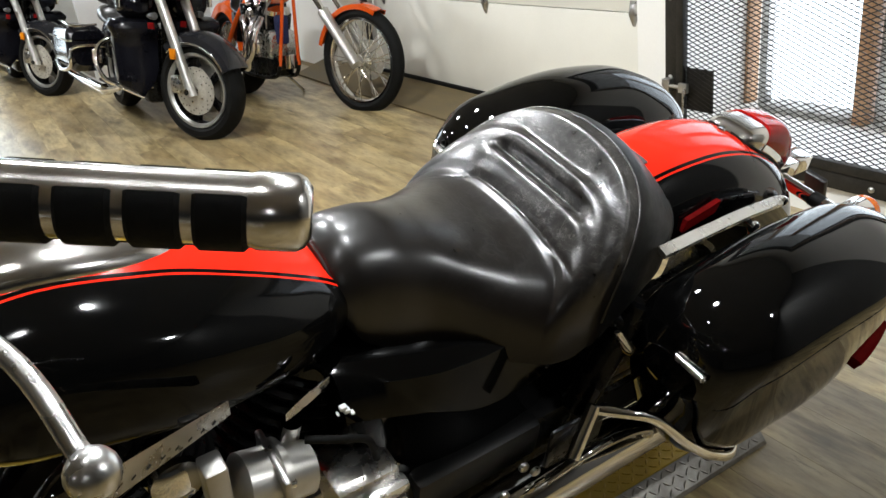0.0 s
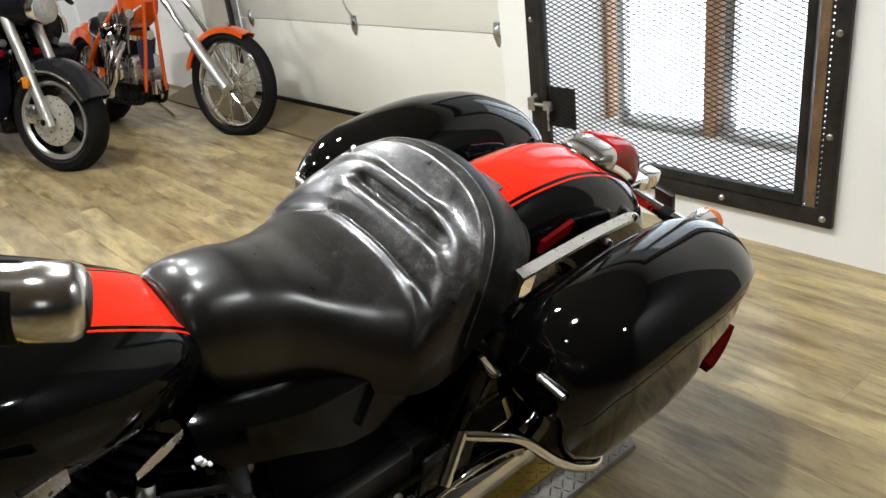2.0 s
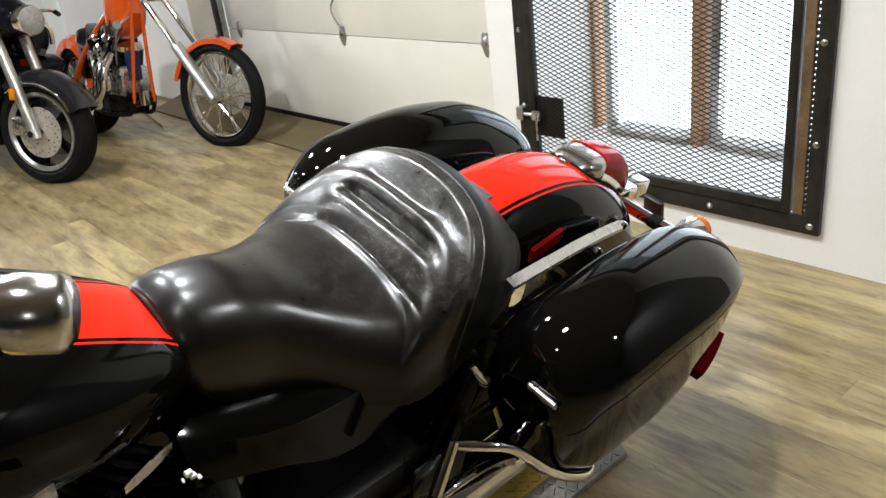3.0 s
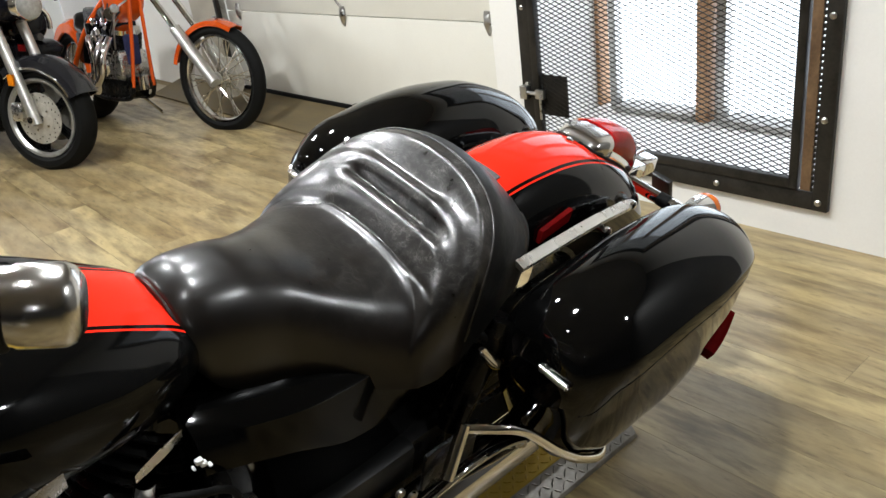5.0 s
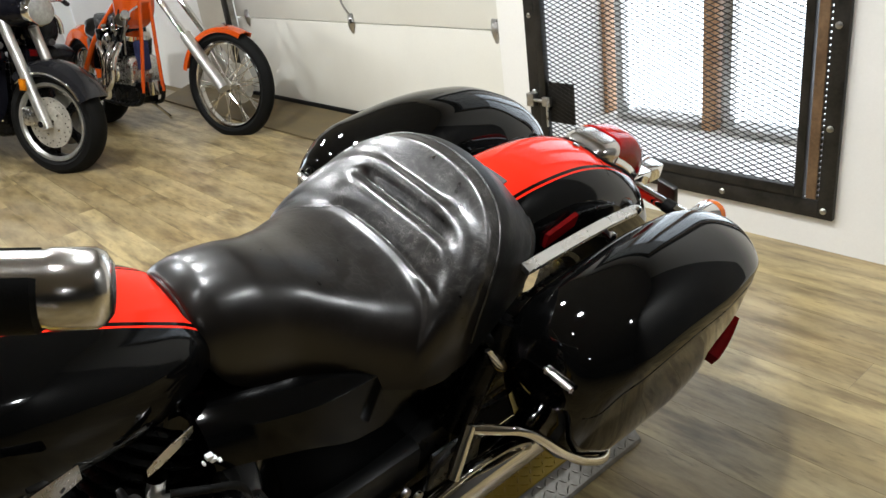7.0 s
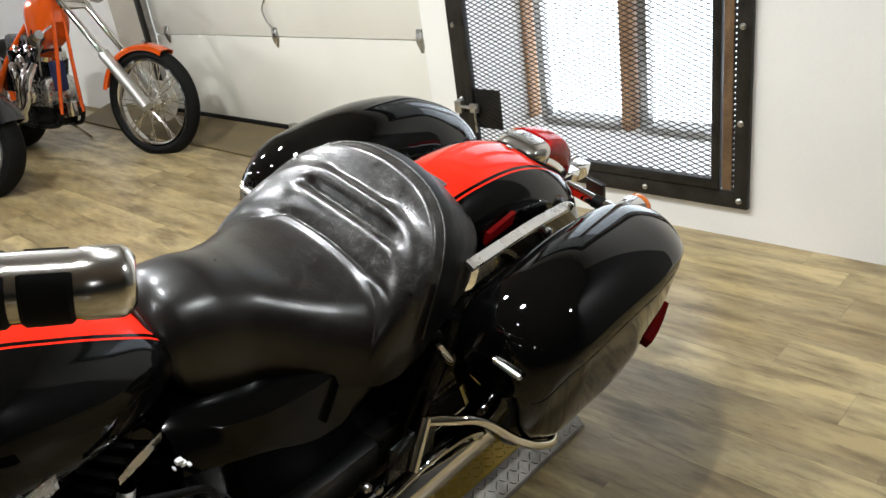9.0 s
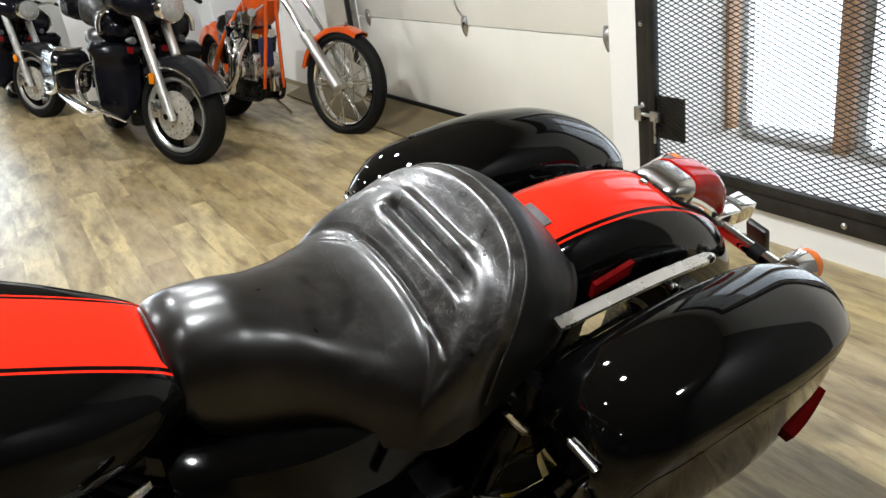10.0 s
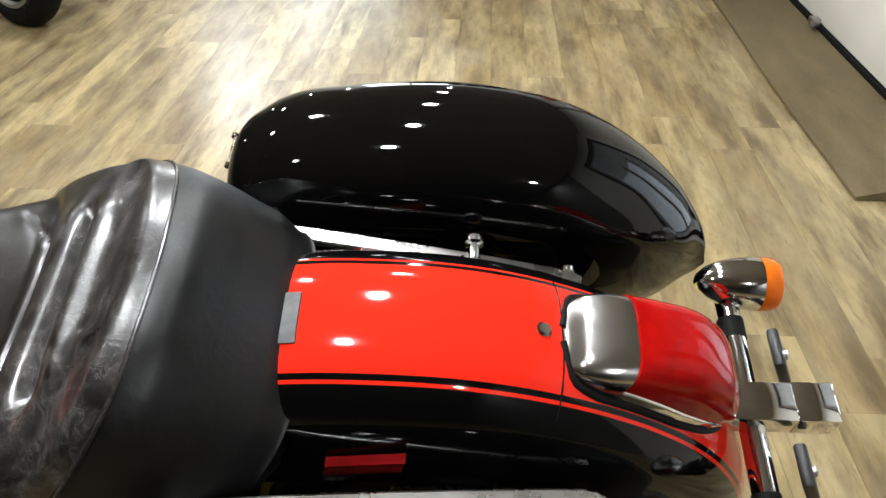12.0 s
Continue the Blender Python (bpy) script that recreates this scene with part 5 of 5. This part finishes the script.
def touring_bike(place, steer):
    b = thing("touring_motorcycle", place, "black touring motorcycle with leg shields, chrome trim and panniers", "motorcycle", "parked touring motorcycles")
    turn = Matrix.Translation((0.16, 0, 0)) @ Matrix.Rotation(radians(steer), 4, "Z") @ Matrix.Translation((-0.16, 0, 0))
    R = 0.322
    bike_wheel(b, turn @ Matrix.Translation((0, 0, R)), R, 0.135, 0.225, "cast", ALLOY, 5, 0.15, (1, -1))
    for s in (1, -1):
        leg = part("fork_leg", rod(turn @ Vector((-0.01, s * 0.105, R - 0.03)), turn @ Vector((0.11, s * 0.105, 0.68)), 0.031, sides=16), FORK_ALLOY, b, "bright metal fork slider")
        part("upper_tube", rod(turn @ Vector((0.11, s * 0.105, 0.68)), turn @ Vector((0.225, s * 0.105, 1.07)), 0.03, sides=16), FORK_ALLOY, leg)
        part("axle_cap", rod(turn @ Vector((0, s * 0.08, R)), turn @ Vector((0, s * 0.145, R)), 0.02), CHROME, leg)
        part("side_marker", block(0.06, 0.1, s * 0.15 - 0.008, s * 0.15 + 0.008, 0.52, 0.6, 0.004, turn), AMBER_DIM, leg, "amber side marker")
        part("red_flash", block(0.22, 0.27, s * 0.14 - 0.006, s * 0.14 + 0.006, 0.73, 0.78, 0.004, turn), REFLECTOR_RED, leg, "red badge")
        cal = part("brake_caliper", block(0.09, 0.17, s * 0.07 - 0.025, s * 0.07 + 0.03, R - 0.02, R + 0.09, 0.012, turn), ALLOY, b, "alloy brake caliper")
        # leg shields: a wide upright front face with a hooded top and a slanted foot
        rows = []
        for z in np.linspace(0.25, 0.8, 20):
            inner = curve([(0.25, 0.17), (0.33, 0.1), (0.45, 0.06), (0.8, 0.05)], z)
            outer = curve([(0.25, 0.22), (0.33, 0.325), (0.45, 0.335), (0.68, 0.34), (0.74, 0.365), (0.8, 0.33)], z)
            x0 = curve([(0.25, 0.4), (0.6, 0.42), (0.72, 0.38), (0.77, 0.39), (0.8, 0.46)], z)
            rows.append([Vector((x, s * y, z)) for x, y in ((x0 + 0.03, inner), (x0, inner + 0.012), (x0 - 0.012, (inner + outer) / 2), (x0, outer - 0.03), (x0 + 0.022, outer - 0.006), (x0 + 0.06, outer), (x0 + 0.17, outer - 0.015), (x0 + 0.17, outer - 0.04), (x0 + 0.07, outer - 0.06), (x0 + 0.06, inner))])
        sh = part("leg_shield", loft(rows), NIGHT_PAINT, b, "glossy dark leg shield")
        pod = body(b, "upper_pod", (0.36, 0.62), [(0.36, 0.05), (0.39, 0.1), (0.5, 0.12), (0.62, 0.09)], [(0.36, 0.95), (0.4, 1.03), (0.5, 1.05), (0.62, 0.98)], [(0.36, 0.84), (0.45, 0.79), (0.62, 0.79)], NIGHT_PAINT, "glossy dark upper fairing pod", 0.8, s * 0.17)
        part("rim", tube([(0.4, s * 0.29, 0.88), (0.395, s * 0.275, 0.99), (0.39, s * 0.17, 1.085), (0.385, s * 0.08, 1.04), (0.38, s * 0.055, 0.94)], 0.015, 12), CHROME, pod, "chrome rim bar")
        part("lower_trim", tube([(0.4, s * 0.19, 0.243), (0.41, s * 0.32, 0.31), (0.5, s * 0.335, 0.32), (0.62, s * 0.32, 0.32)], 0.008, 10), CHROME, sh)
        part("fog_lamp", turned([(0, 0.012), (0.02, 0.022), (0.05, 0.027), (0.055, 0.024), (0.058, 0.004)], turn @ along((0.2, s * 0.2, 0.83), (0.08, s * 0.2, 0.83)), 20), GREY_CLIP, b, "small dark turn lamp")
        # panniers
        pan = body(b, "pannier", (1.2, 1.95), [(1.2, 0.1), (1.26, 0.13), (1.8, 0.13), (1.95, 0.09)], [(1.2, 0.65), (1.3, 0.69), (1.75, 0.68), (1.95, 0.62)], [(1.2, 0.38), (1.3, 0.33), (1.75, 0.33), (1.95, 0.42)], NIGHT_PAINT, "dark hard pannier with chrome rail", 0.5, s * 0.35)
        part("rail", tube([(1.19, s * 0.24, 0.52), (1.17, s * 0.36, 0.53), (1.18, s * 0.46, 0.5), (1.2, s * 0.48, 0.38), (1.45, s * 0.5, 0.34), (1.85, s * 0.47, 0.38)], 0.014, 10), CHROME, pan, "chrome pannier rail")
        part("lid_strip", block(1.2, 1.94, s * 0.35 - 0.133, s * 0.35 + 0.133, 0.56, 0.58, 0.004), CHROME, pan)
        part("badge", block(1.165, 1.195, s * 0.3 - 0.035, s * 0.3 + 0.035, 0.4, 0.5, 0.008), CHROME, pan)
        part("lid_rail", tube([(1.22, s * 0.27, 0.7), (1.21, s * 0.42, 0.69), (1.5, s * 0.44, 0.71), (1.8, s * 0.42, 0.7)], 0.011, 10), CHROME, pan)
        part("exhaust", tube([(0.75, s * 0.14, 0.42), (0.85, s * 0.22, 0.28), (1.1, s * 0.27, 0.22), (1.6, s * 0.29, 0.22), (2.2, s * 0.3, 0.24)], lambda u: 0.025 if u < 0.5 else 0.042, 14), CHROME, b, "chrome exhaust pipe")
        part("crash_bar", tube([(0.5, s * 0.1, 0.3), (0.52, s * 0.35, 0.33), (0.58, s * 0.42, 0.45), (0.66, s * 0.36, 0.6), (0.68, s * 0.12, 0.66)], 0.015, 10), CHROME, b, "chrome crash bar")
        part("running_board", block(0.75, 1.05, s * 0.27 - 0.06, s * 0.27 + 0.06, 0.29, 0.31, 0.006), RUBBER, b)
        part("grip", rod((0.62, s * 0.42, 1.1), (0.5, s * 0.36, 1.12), 0.018), RUBBER, b)
    fend = arch(b, "front_fender", 0, 0, R + 0.045, 0.1, -64, 38, GREY_PAINT, "dark grey front fender with chrome edge", 0.09)
    for o in (fend,):
        o.matrix_basis = turn @ Matrix.Translation((0, 0, R))
    part("fender_edge", tube([turn @ Vector(((R - 0.03) * math.sin(radians(a)), 0.103, R + (R - 0.03) * math.cos(radians(a)))) for a in range(-62, 42, 10)], 0.007, 8, 2), CHROME, b)
    part("fender_edge", tube([turn @ Vector(((R - 0.03) * math.sin(radians(a)), -0.103, R + (R - 0.03) * math.cos(radians(a)))) for a in range(-62, 42, 10)], 0.007, 8, 2), CHROME, b)
    fair = body(b, "fairing", (0.06, 0.46), [(0.06, 0.1), (0.14, 0.135), (0.3, 0.17), (0.46, 0.13)], [(0.06, 1.17), (0.14, 1.21), (0.3, 1.27), (0.46, 1.27)], [(0.06, 0.96), (0.14, 0.93), (0.3, 0.95), (0.46, 1.0)], NIGHT_PAINT, "glossy dark headlamp fairing", 0.9)
    fair.matrix_basis = turn
    m = turn @ along((0.08, 0, 1.06), (-0.1, 0, 1.055))
    hl = part("headlamp", turned([(0, 0.095), (0.03, 0.108), (0.06, 0.108), (0.07, 0.1)], m, 32), CHROME, b, "round chrome headlamp")
    part("glass", turned([(0.069, 0.098), (0.08, 0.08), (0.088, 0.04), (0.09, 0.004)], m, 32), CLEAR_LENS, hl, "clear lamp glass")
    part("windscreen_base", block(0.24, 0.28, -0.2, 0.2, 1.25, 1.36, 0.008, turn), BLACK_PLASTIC, b)
    part("handlebar", tube([(0.62, -0.42, 1.1), (0.46, -0.3, 1.13), (0.42, 0, 1.08), (0.46, 0.3, 1.13), (0.62, 0.42, 1.1)], 0.0125, 10), CHROME, b)
    body(b, "fuel_tank", (0.5, 1.1), [(0.5, 0.1), (0.65, 0.17), (0.85, 0.18), (1.1, 0.09)], [(0.5, 0.98), (0.65, 1.0), (0.9, 0.94), (1.1, 0.82)], [(0.5, 0.84), (0.7, 0.74), (1.1, 0.72)], NIGHT_PAINT, "dark metallic fuel tank", 0.85)
    body(b, "seat", (1.02, 1.85), [(1.02, 0.1), (1.25, 0.19), (1.5, 0.19), (1.75, 0.15), (1.85, 0.1)], [(1.02, 0.82), (1.25, 0.76), (1.42, 0.8), (1.5, 0.86), (1.75, 0.86), (1.85, 0.82)], [(1.02, 0.72), (1.4, 0.66), (1.85, 0.7)], LEATHER, "black leather seat", 0.8)
    v_twin(b, 0.85, 0.45)
    part("crankcase", block(0.6, 1.5, -0.12, 0.12, 0.17, 0.62, 0.04), BLACK_FRAME, b)
    part("side_cover", block(1.1, 1.5, -0.19, 0.19, 0.4, 0.68, 0.05), NIGHT_PAINT, b, "dark side covers")
    part("frame", tube([(0.42, 0, 0.95), (0.55, 0, 0.35), (0.75, 0, 0.2), (1.2, 0, 0.22), (1.5, 0, 0.5), (1.7, 0, 0.68)], 0.025, 10), BLACK_FRAME, b)
    bike_wheel(b, Matrix.Translation((1.72, 0, R)), R, 0.15, 0.22, "cast", ALLOY, 5)
    arch(b, "rear_fender", 1.72, R, R + 0.05, 0.1, -50, 95, NIGHT_PAINT, "dark rear fender", 0.1)
    body(b, "backrest", (1.5, 1.66), [(1.5, 0.12), (1.58, 0.2), (1.66, 0.19)], [(1.5, 1.0), (1.58, 1.2), (1.66, 1.2)], [(1.5, 0.84), (1.66, 0.86)], LEATHER, "black padded passenger backrest", 0.6)
    body(b, "top_box", (1.68, 2.15), [(1.68, 0.2), (1.75, 0.26), (2.05, 0.26), (2.15, 0.18)], [(1.68, 1.1), (1.8, 1.18), (2.05, 1.16), (2.15, 1.08)], [(1.68, 0.9), (2.15, 0.92)], NIGHT_PAINT, "black hard top box", 0.5)
    # a low machine: everything above the wheel's middle sits close to it
    for o in b.children_recursive:
        kind = o.name.split(".")[0]
        if kind in ("front_fender", "fender_edge", "rear_fender", "wheel") or (o.parent and o.parent.name.startswith(("wheel", "brake_disc"))):
            continue
        for v in o.data.vertices:
            if v.co.z > 0.5:
                v.co.z = 0.5 + (v.co.z - 0.5) * 0.82
    part("side_stand", tube([(0.75, -0.15, 0.2), (0.78, -0.27, 0.06), (0.78, -0.3, 0.006)], 0.011, 8), CHROME, b)
    return b


def at_front(x, y, heading, lean=10.0, pivot=0.16, steer=30):
    """A pose by the foot of the steered front wheel; heading: the direction in which the machine points, degrees from +x."""
    foot = Vector((pivot - pivot * math.cos(radians(steer)), -pivot * math.sin(radians(steer)), 0))
    m = pose(0, 0, 0.0, 0, 0, heading + 180) @ Matrix.Rotation(radians(lean), 4, "X")
    off = m @ foot
    return Matrix.Translation((x - off.x, y - off.y, 0.0)) @ m


first = touring_bike(at_front(1.43, 5.24, -87, steer=30), 30)
copy_thing(first, at_front(0.82, 8.3, -87, steer=30))
copy_thing(first, at_front(0.75, 9.9, -87, steer=30))
copy_thing(first, at_front(0.65, 11.4, -87, steer=30))
copy_thing(first, at_front(-0.8, 4.15, -62, steer=30))


def chopper(place, steer):
    b = thing("chopper_motorcycle", place, "orange custom chopper with long chrome fork and spoked front wheel", "motorcycle")
    R = 0.345
    turn = Matrix.Translation((0.75, 0, 0)) @ Matrix.Rotation(radians(steer), 4, "Z") @ Matrix.Translation((-0.75, 0, 0))
    bike_wheel(b, turn @ Matrix.Translation((0, 0, R)), R, 0.09, 0.275, "wire", CHROME, 40, 0.13, (1,))
    for s in (1, -1):
        low = part("fork_leg", rod(turn @ Vector((-0.02, s * 0.085, R - 0.02)), turn @ Vector((0.3, s * 0.085, 0.66)), 0.038, sides=16), FORK_ALLOY, b, "polished fork slider")
        part("fork_tube", rod(turn @ Vector((0.3, s * 0.085, 0.66)), turn @ Vector((0.9, s * 0.085, 1.27)), 0.021, sides=14), CHROME, low)
        part("brace", block(0.27, 0.31, s * 0.085 - 0.03, s * 0.085 + 0.03, 0.64, 0.68, 0.005, turn), CHROME, low)
    fd = arch(b, "front_fender", 0, 0, R + 0.025, 0.06, -28, 75, ORANGE_PAINT, "orange front fender", 0.04)
    fd.matrix_basis = turn @ Matrix.Translation((0, 0, R))
    for zz in (0.96, 1.2):
        part("fork_clamp", block(-0.032, 0.032, -0.112, 0.112, -0.012, 0.012, 0.006, turn @ pose(0.59 + (zz - 0.96), 0, zz, 0, -45, 0)), CHROME, b)
    hl = part("headlamp", turned([(0, 0.02), (0.03, 0.06), (0.08, 0.08), (0.11, 0.08)], turn @ along((0.46, 0, 1.06), (0.32, 0, 1.03)), 28), CHROME, b, "chrome bullet headlamp")
    part("glass", turned([(0.11, 0.078), (0.122, 0.05), (0.126, 0.004)], turn @ along((0.46, 0, 1.06), (0.32, 0, 1.03)), 28), CLEAR_LENS, hl)
    bar = part("handlebar", tube([turn @ Vector(p) for p in ((1.15, -0.42, 1.3), (0.98, -0.34, 1.36), (0.9, -0.12, 1.32), (0.9, 0.12, 1.32), (0.98, 0.34, 1.36), (1.15, 0.42, 1.3))], 0.0125, 10), CHROME, b)
    for s in (1, -1):
        part("grip", rod(turn @ Vector((1.15, s * 0.42, 1.3)), turn @ Vector((1.04, s * 0.37, 1.34)), 0.018), RUBBER, bar)
        part("lever", rod(turn @ Vector((0.95, s * 0.36, 1.34)), turn @ Vector((1.1, s * 0.46, 1.29)), 0.006), CHROME, bar)
        part("down_tube", tube([(0.78, s * 0.03, 1.0), (0.82, s * 0.05, 0.6), (0.86, s * 0.075, 0.28)], 0.0135, 10), ORANGE_PAINT, b, "orange frame tube")
        part("lower_tube", tube([(0.86, s * 0.075, 0.28), (0.96, s * 0.08, 0.2), (1.4, s * 0.1, 0.2), (1.7, s * 0.13, 0.3)], 0.016, 10), BLACK_FRAME, b)
        part("rear_tube", tube([(1.2, s * 0.04, 0.86), (1.45, s * 0.13, 0.62), (1.78, s * 0.14, 0.33)], 0.019, 10), ORANGE_PAINT, b, "orange frame tube")
    part("backbone", tube([(0.78, 0, 1.08), (1.0, 0, 1.0), (1.25, 0, 0.82), (1.45, 0, 0.66)], 0.024, 10), ORANGE_PAINT, b, "orange frame tube")
    part("steering_head", rod((0.72, 0, 1.0), (0.86, 0, 1.16), 0.035), ORANGE_PAINT, b)
    tank = body(b, "fuel_tank", (0.86, 1.26), [(0.86, 0.05), (0.9, 0.085), (1.0, 0.105), (1.12, 0.108), (1.2, 0.09), (1.26, 0.05)], [(0.86, 1.08), (0.92, 1.13), (1.1, 1.1), (1.2, 1.02), (1.26, 0.94)], [(0.86, 0.93), (0.94, 0.82), (1.1, 0.76), (1.2, 0.79), (1.26, 0.84)], ORANGE_PAINT, "orange fuel tank", 0.5)
    tank.data.transform(Matrix.Translation((-0.08, 0, -0.07)))
    body(b, "seat", (1.3, 1.68), [(1.3, 0.06), (1.42, 0.12), (1.58, 0.14), (1.68, 0.1)], [(1.3, 0.68), (1.42, 0.65), (1.56, 0.68), (1.68, 0.77)], [(1.3, 0.62), (1.45, 0.59), (1.68, 0.67)], LEATHER, "small black solo seat", 0.8)
    bike_wheel(b, Matrix.Translation((1.85, 0, 0.33)), 0.33, 0.19, 0.23, "wire", CHROME, 32)
    arch(b, "rear_fender", 1.85, 0.33, 0.4, 0.12, -85, 70, ORANGE_PAINT, "wide orange rear fender", 0.1)
    v_twin(b, 1.2, 0.48, BLACK_FRAME, 1.25, 1.5)
    part("crankcase", block(0.98, 1.62, -0.1, 0.1, 0.19, 0.5, 0.04), BLACK_FRAME, b, "black crankcase and gearbox")
    # added black block that darkens the gaps behind the engine parts
    part("carburettor", block(1.0, 1.55, -0.085, 0.085, 0.36, 0.8, 0.03), BLACK_FRAME, b)
    part("primary_cover", turned([(0, 0.12), (0.03, 0.115), (0.05, 0.08), (0.055, 0.01)], along((1.4, -0.1, 0.36), (1.4, -0.2, 0.36)), 28), BLACK_PAINT, b)
    part("starter", rod((0.9, -0.09, 0.3), (0.9, 0.09, 0.3), 0.05, sides=20), BLACK_PAINT, b)
    part("header_pipe", tube([(1.3, 0.11, 0.6), (1.26, 0.17, 0.6), (1.22, 0.18, 0.52), (1.24, 0.17, 0.42), (1.32, 0.16, 0.34)], 0.024, 14), CHROME, b, "chrome header pipe")
    lamp = part("indicator", turned([(0, 0.008), (0.01, 0.024), (0.035, 0.032), (0.055, 0.03), (0.062, 0.012)], along((0.9, 0.1, 0.79), (0.83, 0.13, 0.79)), 20), CHROME, b, "small chrome turn signal")
    part("lens", turned([(0.056, 0.028), (0.066, 0.024), (0.07, 0.006)], along((0.9, 0.1, 0.79), (0.83, 0.13, 0.79)), 18), CLEAR_LENS, lamp, "pale lens")
    for dx in (0.0, 0.09):
        part("exhaust", tube([(1.02 + dx, 0.12, 0.6), (0.98 + dx, 0.2, 0.5), (1.02 + dx, 0.22, 0.36 - dx), (1.3, 0.23, 0.24 + dx * 0.8), (1.9, 0.24, 0.22 + dx)], 0.025, 14), CHROME, b, "chrome exhaust pipe")
    for k, (x0, z0) in enumerate(((0.8, 0.86), (0.86, 0.8), (0.9, 0.74), (0.98, 0.84), (1.06, 0.8))):
        part("cable", tube([(x0, 0.05 + 0.02 * k, z0 - 0.02), (x0 + 0.06, 0.11, z0 - 0.08), (x0 + 0.12 + 0.03 * k, 0.12, z0 - 0.2), (x0 + 0.2, 0.1, z0 - 0.33)], 0.006, 8), BLACK_PLASTIC if k % 2 else STEEL, b)
    for k in range(4):
        part("valve_spring", turned([(0, 0.02), (0.012, 0.03), (0.024, 0.02), (0.036, 0.03), (0.05, 0.018)], pose(1.0 + 0.09 * k, 0.11, 0.66 + 0.02 * (k % 2)), 14), CHROME if k % 2 else BLACK_PAINT, b)
    part("ignition_box", block(1.3, 1.4, 0.08, 0.14, 0.56, 0.7, 0.01), BLACK_PAINT, b)
    part("oil_filter", turned([(0, 0.04), (0.09, 0.04), (0.095, 0.03)], pose(0.86, 0.0, 0.26), 20), CHROME, b)
    part("horn", turned([(0, 0.03), (0.03, 0.045), (0.035, 0.04)], along((0.98, 0.1, 0.75), (0.9, 0.14, 0.76)), 18), CHROME, b)
    part("oil_tank", body_box(1.42, 1.62, 0.13, 0.42, 0.64), BLACK_PAINT, b)
    part("side_stand", tube([(1.2, -0.12, 0.18), (1.22, -0.25, 0.06), (1.22, -0.28, 0.006)], 0.011, 8), CHROME, b)
    part("cloth_tie", body_box(0.93, 0.99, 0.05, 0.42, 0.62), varied("dark_blue_cloth", (0.01, 0.012, 0.05), (0.02, 0.025, 0.08), (0.8, 0.9), 30), b, "dark blue cloth by the engine")
    # the frame sits close behind the front wheel
    for o in b.children_recursive:
        if o.name.split(".")[0] in ("front_fender",) or (o.name.startswith("wheel") or (o.parent and o.parent.name.startswith("wheel"))):
            continue
        o.data.transform(Matrix.Diagonal((0.8, 1, 1, 1)))
    for o in b.children:
        if o.name.startswith("wheel") and o.data.vertices[0].co.x > 1.2:
            o.data.transform(Matrix.Translation((-0.37, 0, 0)))
            for c in o.children:
                c.data.transform(Matrix.Translation((-0.37, 0, 0)))
    return b


def body_box(x0, x1, half, z0, z1):
    return block(x0, x1, -half, half, z0, z1, 0.02)


chopper(at_front(2.43, 4.92, -82, 8, 0.75, 14), 14)

# white panels behind the chopper; the wide one is added for the bright wall
for x0, x1, y, h in ((1.2, 2.35, 7.9, 1.7), (2.4, 2.85, 7.6, 1.3)):
    single("white_board", block(x0, x1, y, y + 0.05, 0.002, h, 0.004), WHITE_BOX, "plain white upright panel behind the chopper", "board", group="white boards")


# ---- floor of planks ----
floor = single("floor", block(WEST, DOOR_X + 0.2, SOUTH, NORTH, -0.12, -0.003), JOINT, "worn oak-look vinyl plank floor", "floor", "structure", smooth=False)
PW, PL, GAP = 0.152, 1.22, 0.0008


def plank_mesh(length):
    bm = block(-PW / 2 + GAP / 2, PW / 2 - GAP / 2, GAP / 2, length - GAP / 2, -0.003, 0.0)
    me = bpy.data.meshes.new("plank")
    bm.to_mesh(me)
    bm.free()
    me.materials.append(PLANK)
    return me


shared = plank_mesh(PL)
rest_v, rest_f = [], []
n = 0
cols = int((WALL_X + 0.1 - WEST) / PW) + 1
rng = random.Random(5)
for i in range(cols):
    x = WALL_X + 0.05 - PW * (i + 0.5)
    start = SOUTH - PL * rng.random()
    y = start
    while y < NORTH:
        near = -0.9 < x < 3.0 and -0.6 < y + PL / 2 < 10.0 and n < 300
        if near and y > SOUTH:
            ob = new("plank", shared)
            ob.location = (x, y, 0)
            ob.parent = floor
            n += 1
        else:
            a, b = max(y, SOUTH) + GAP / 2, min(y + PL, NORTH) - GAP / 2
            if b > a:
                k = len(rest_v)
                rest_v += [(x - PW / 2 + GAP / 2, a, 0), (x + PW / 2 - GAP / 2, a, 0), (x + PW / 2 - GAP / 2, b, 0), (x - PW / 2 + GAP / 2, b, 0)]
                rest_v += [(p[0], p[1], -0.003) for p in rest_v[k:k + 4]]
                rest_f += [(k, k + 1, k + 2, k + 3), (k, k + 4, k + 5, k + 1), (k + 1, k + 5, k + 6, k + 2), (k + 2, k + 6, k + 7, k + 3), (k + 3, k + 7, k + 4, k)]
        y += PL
me = bpy.data.meshes.new("planks")
me.from_pydata(rest_v, [], rest_f)
me.materials.append(PLANK)
planks = new("planks", me)
planks.parent = floor
planks["kind"] = "stuff"
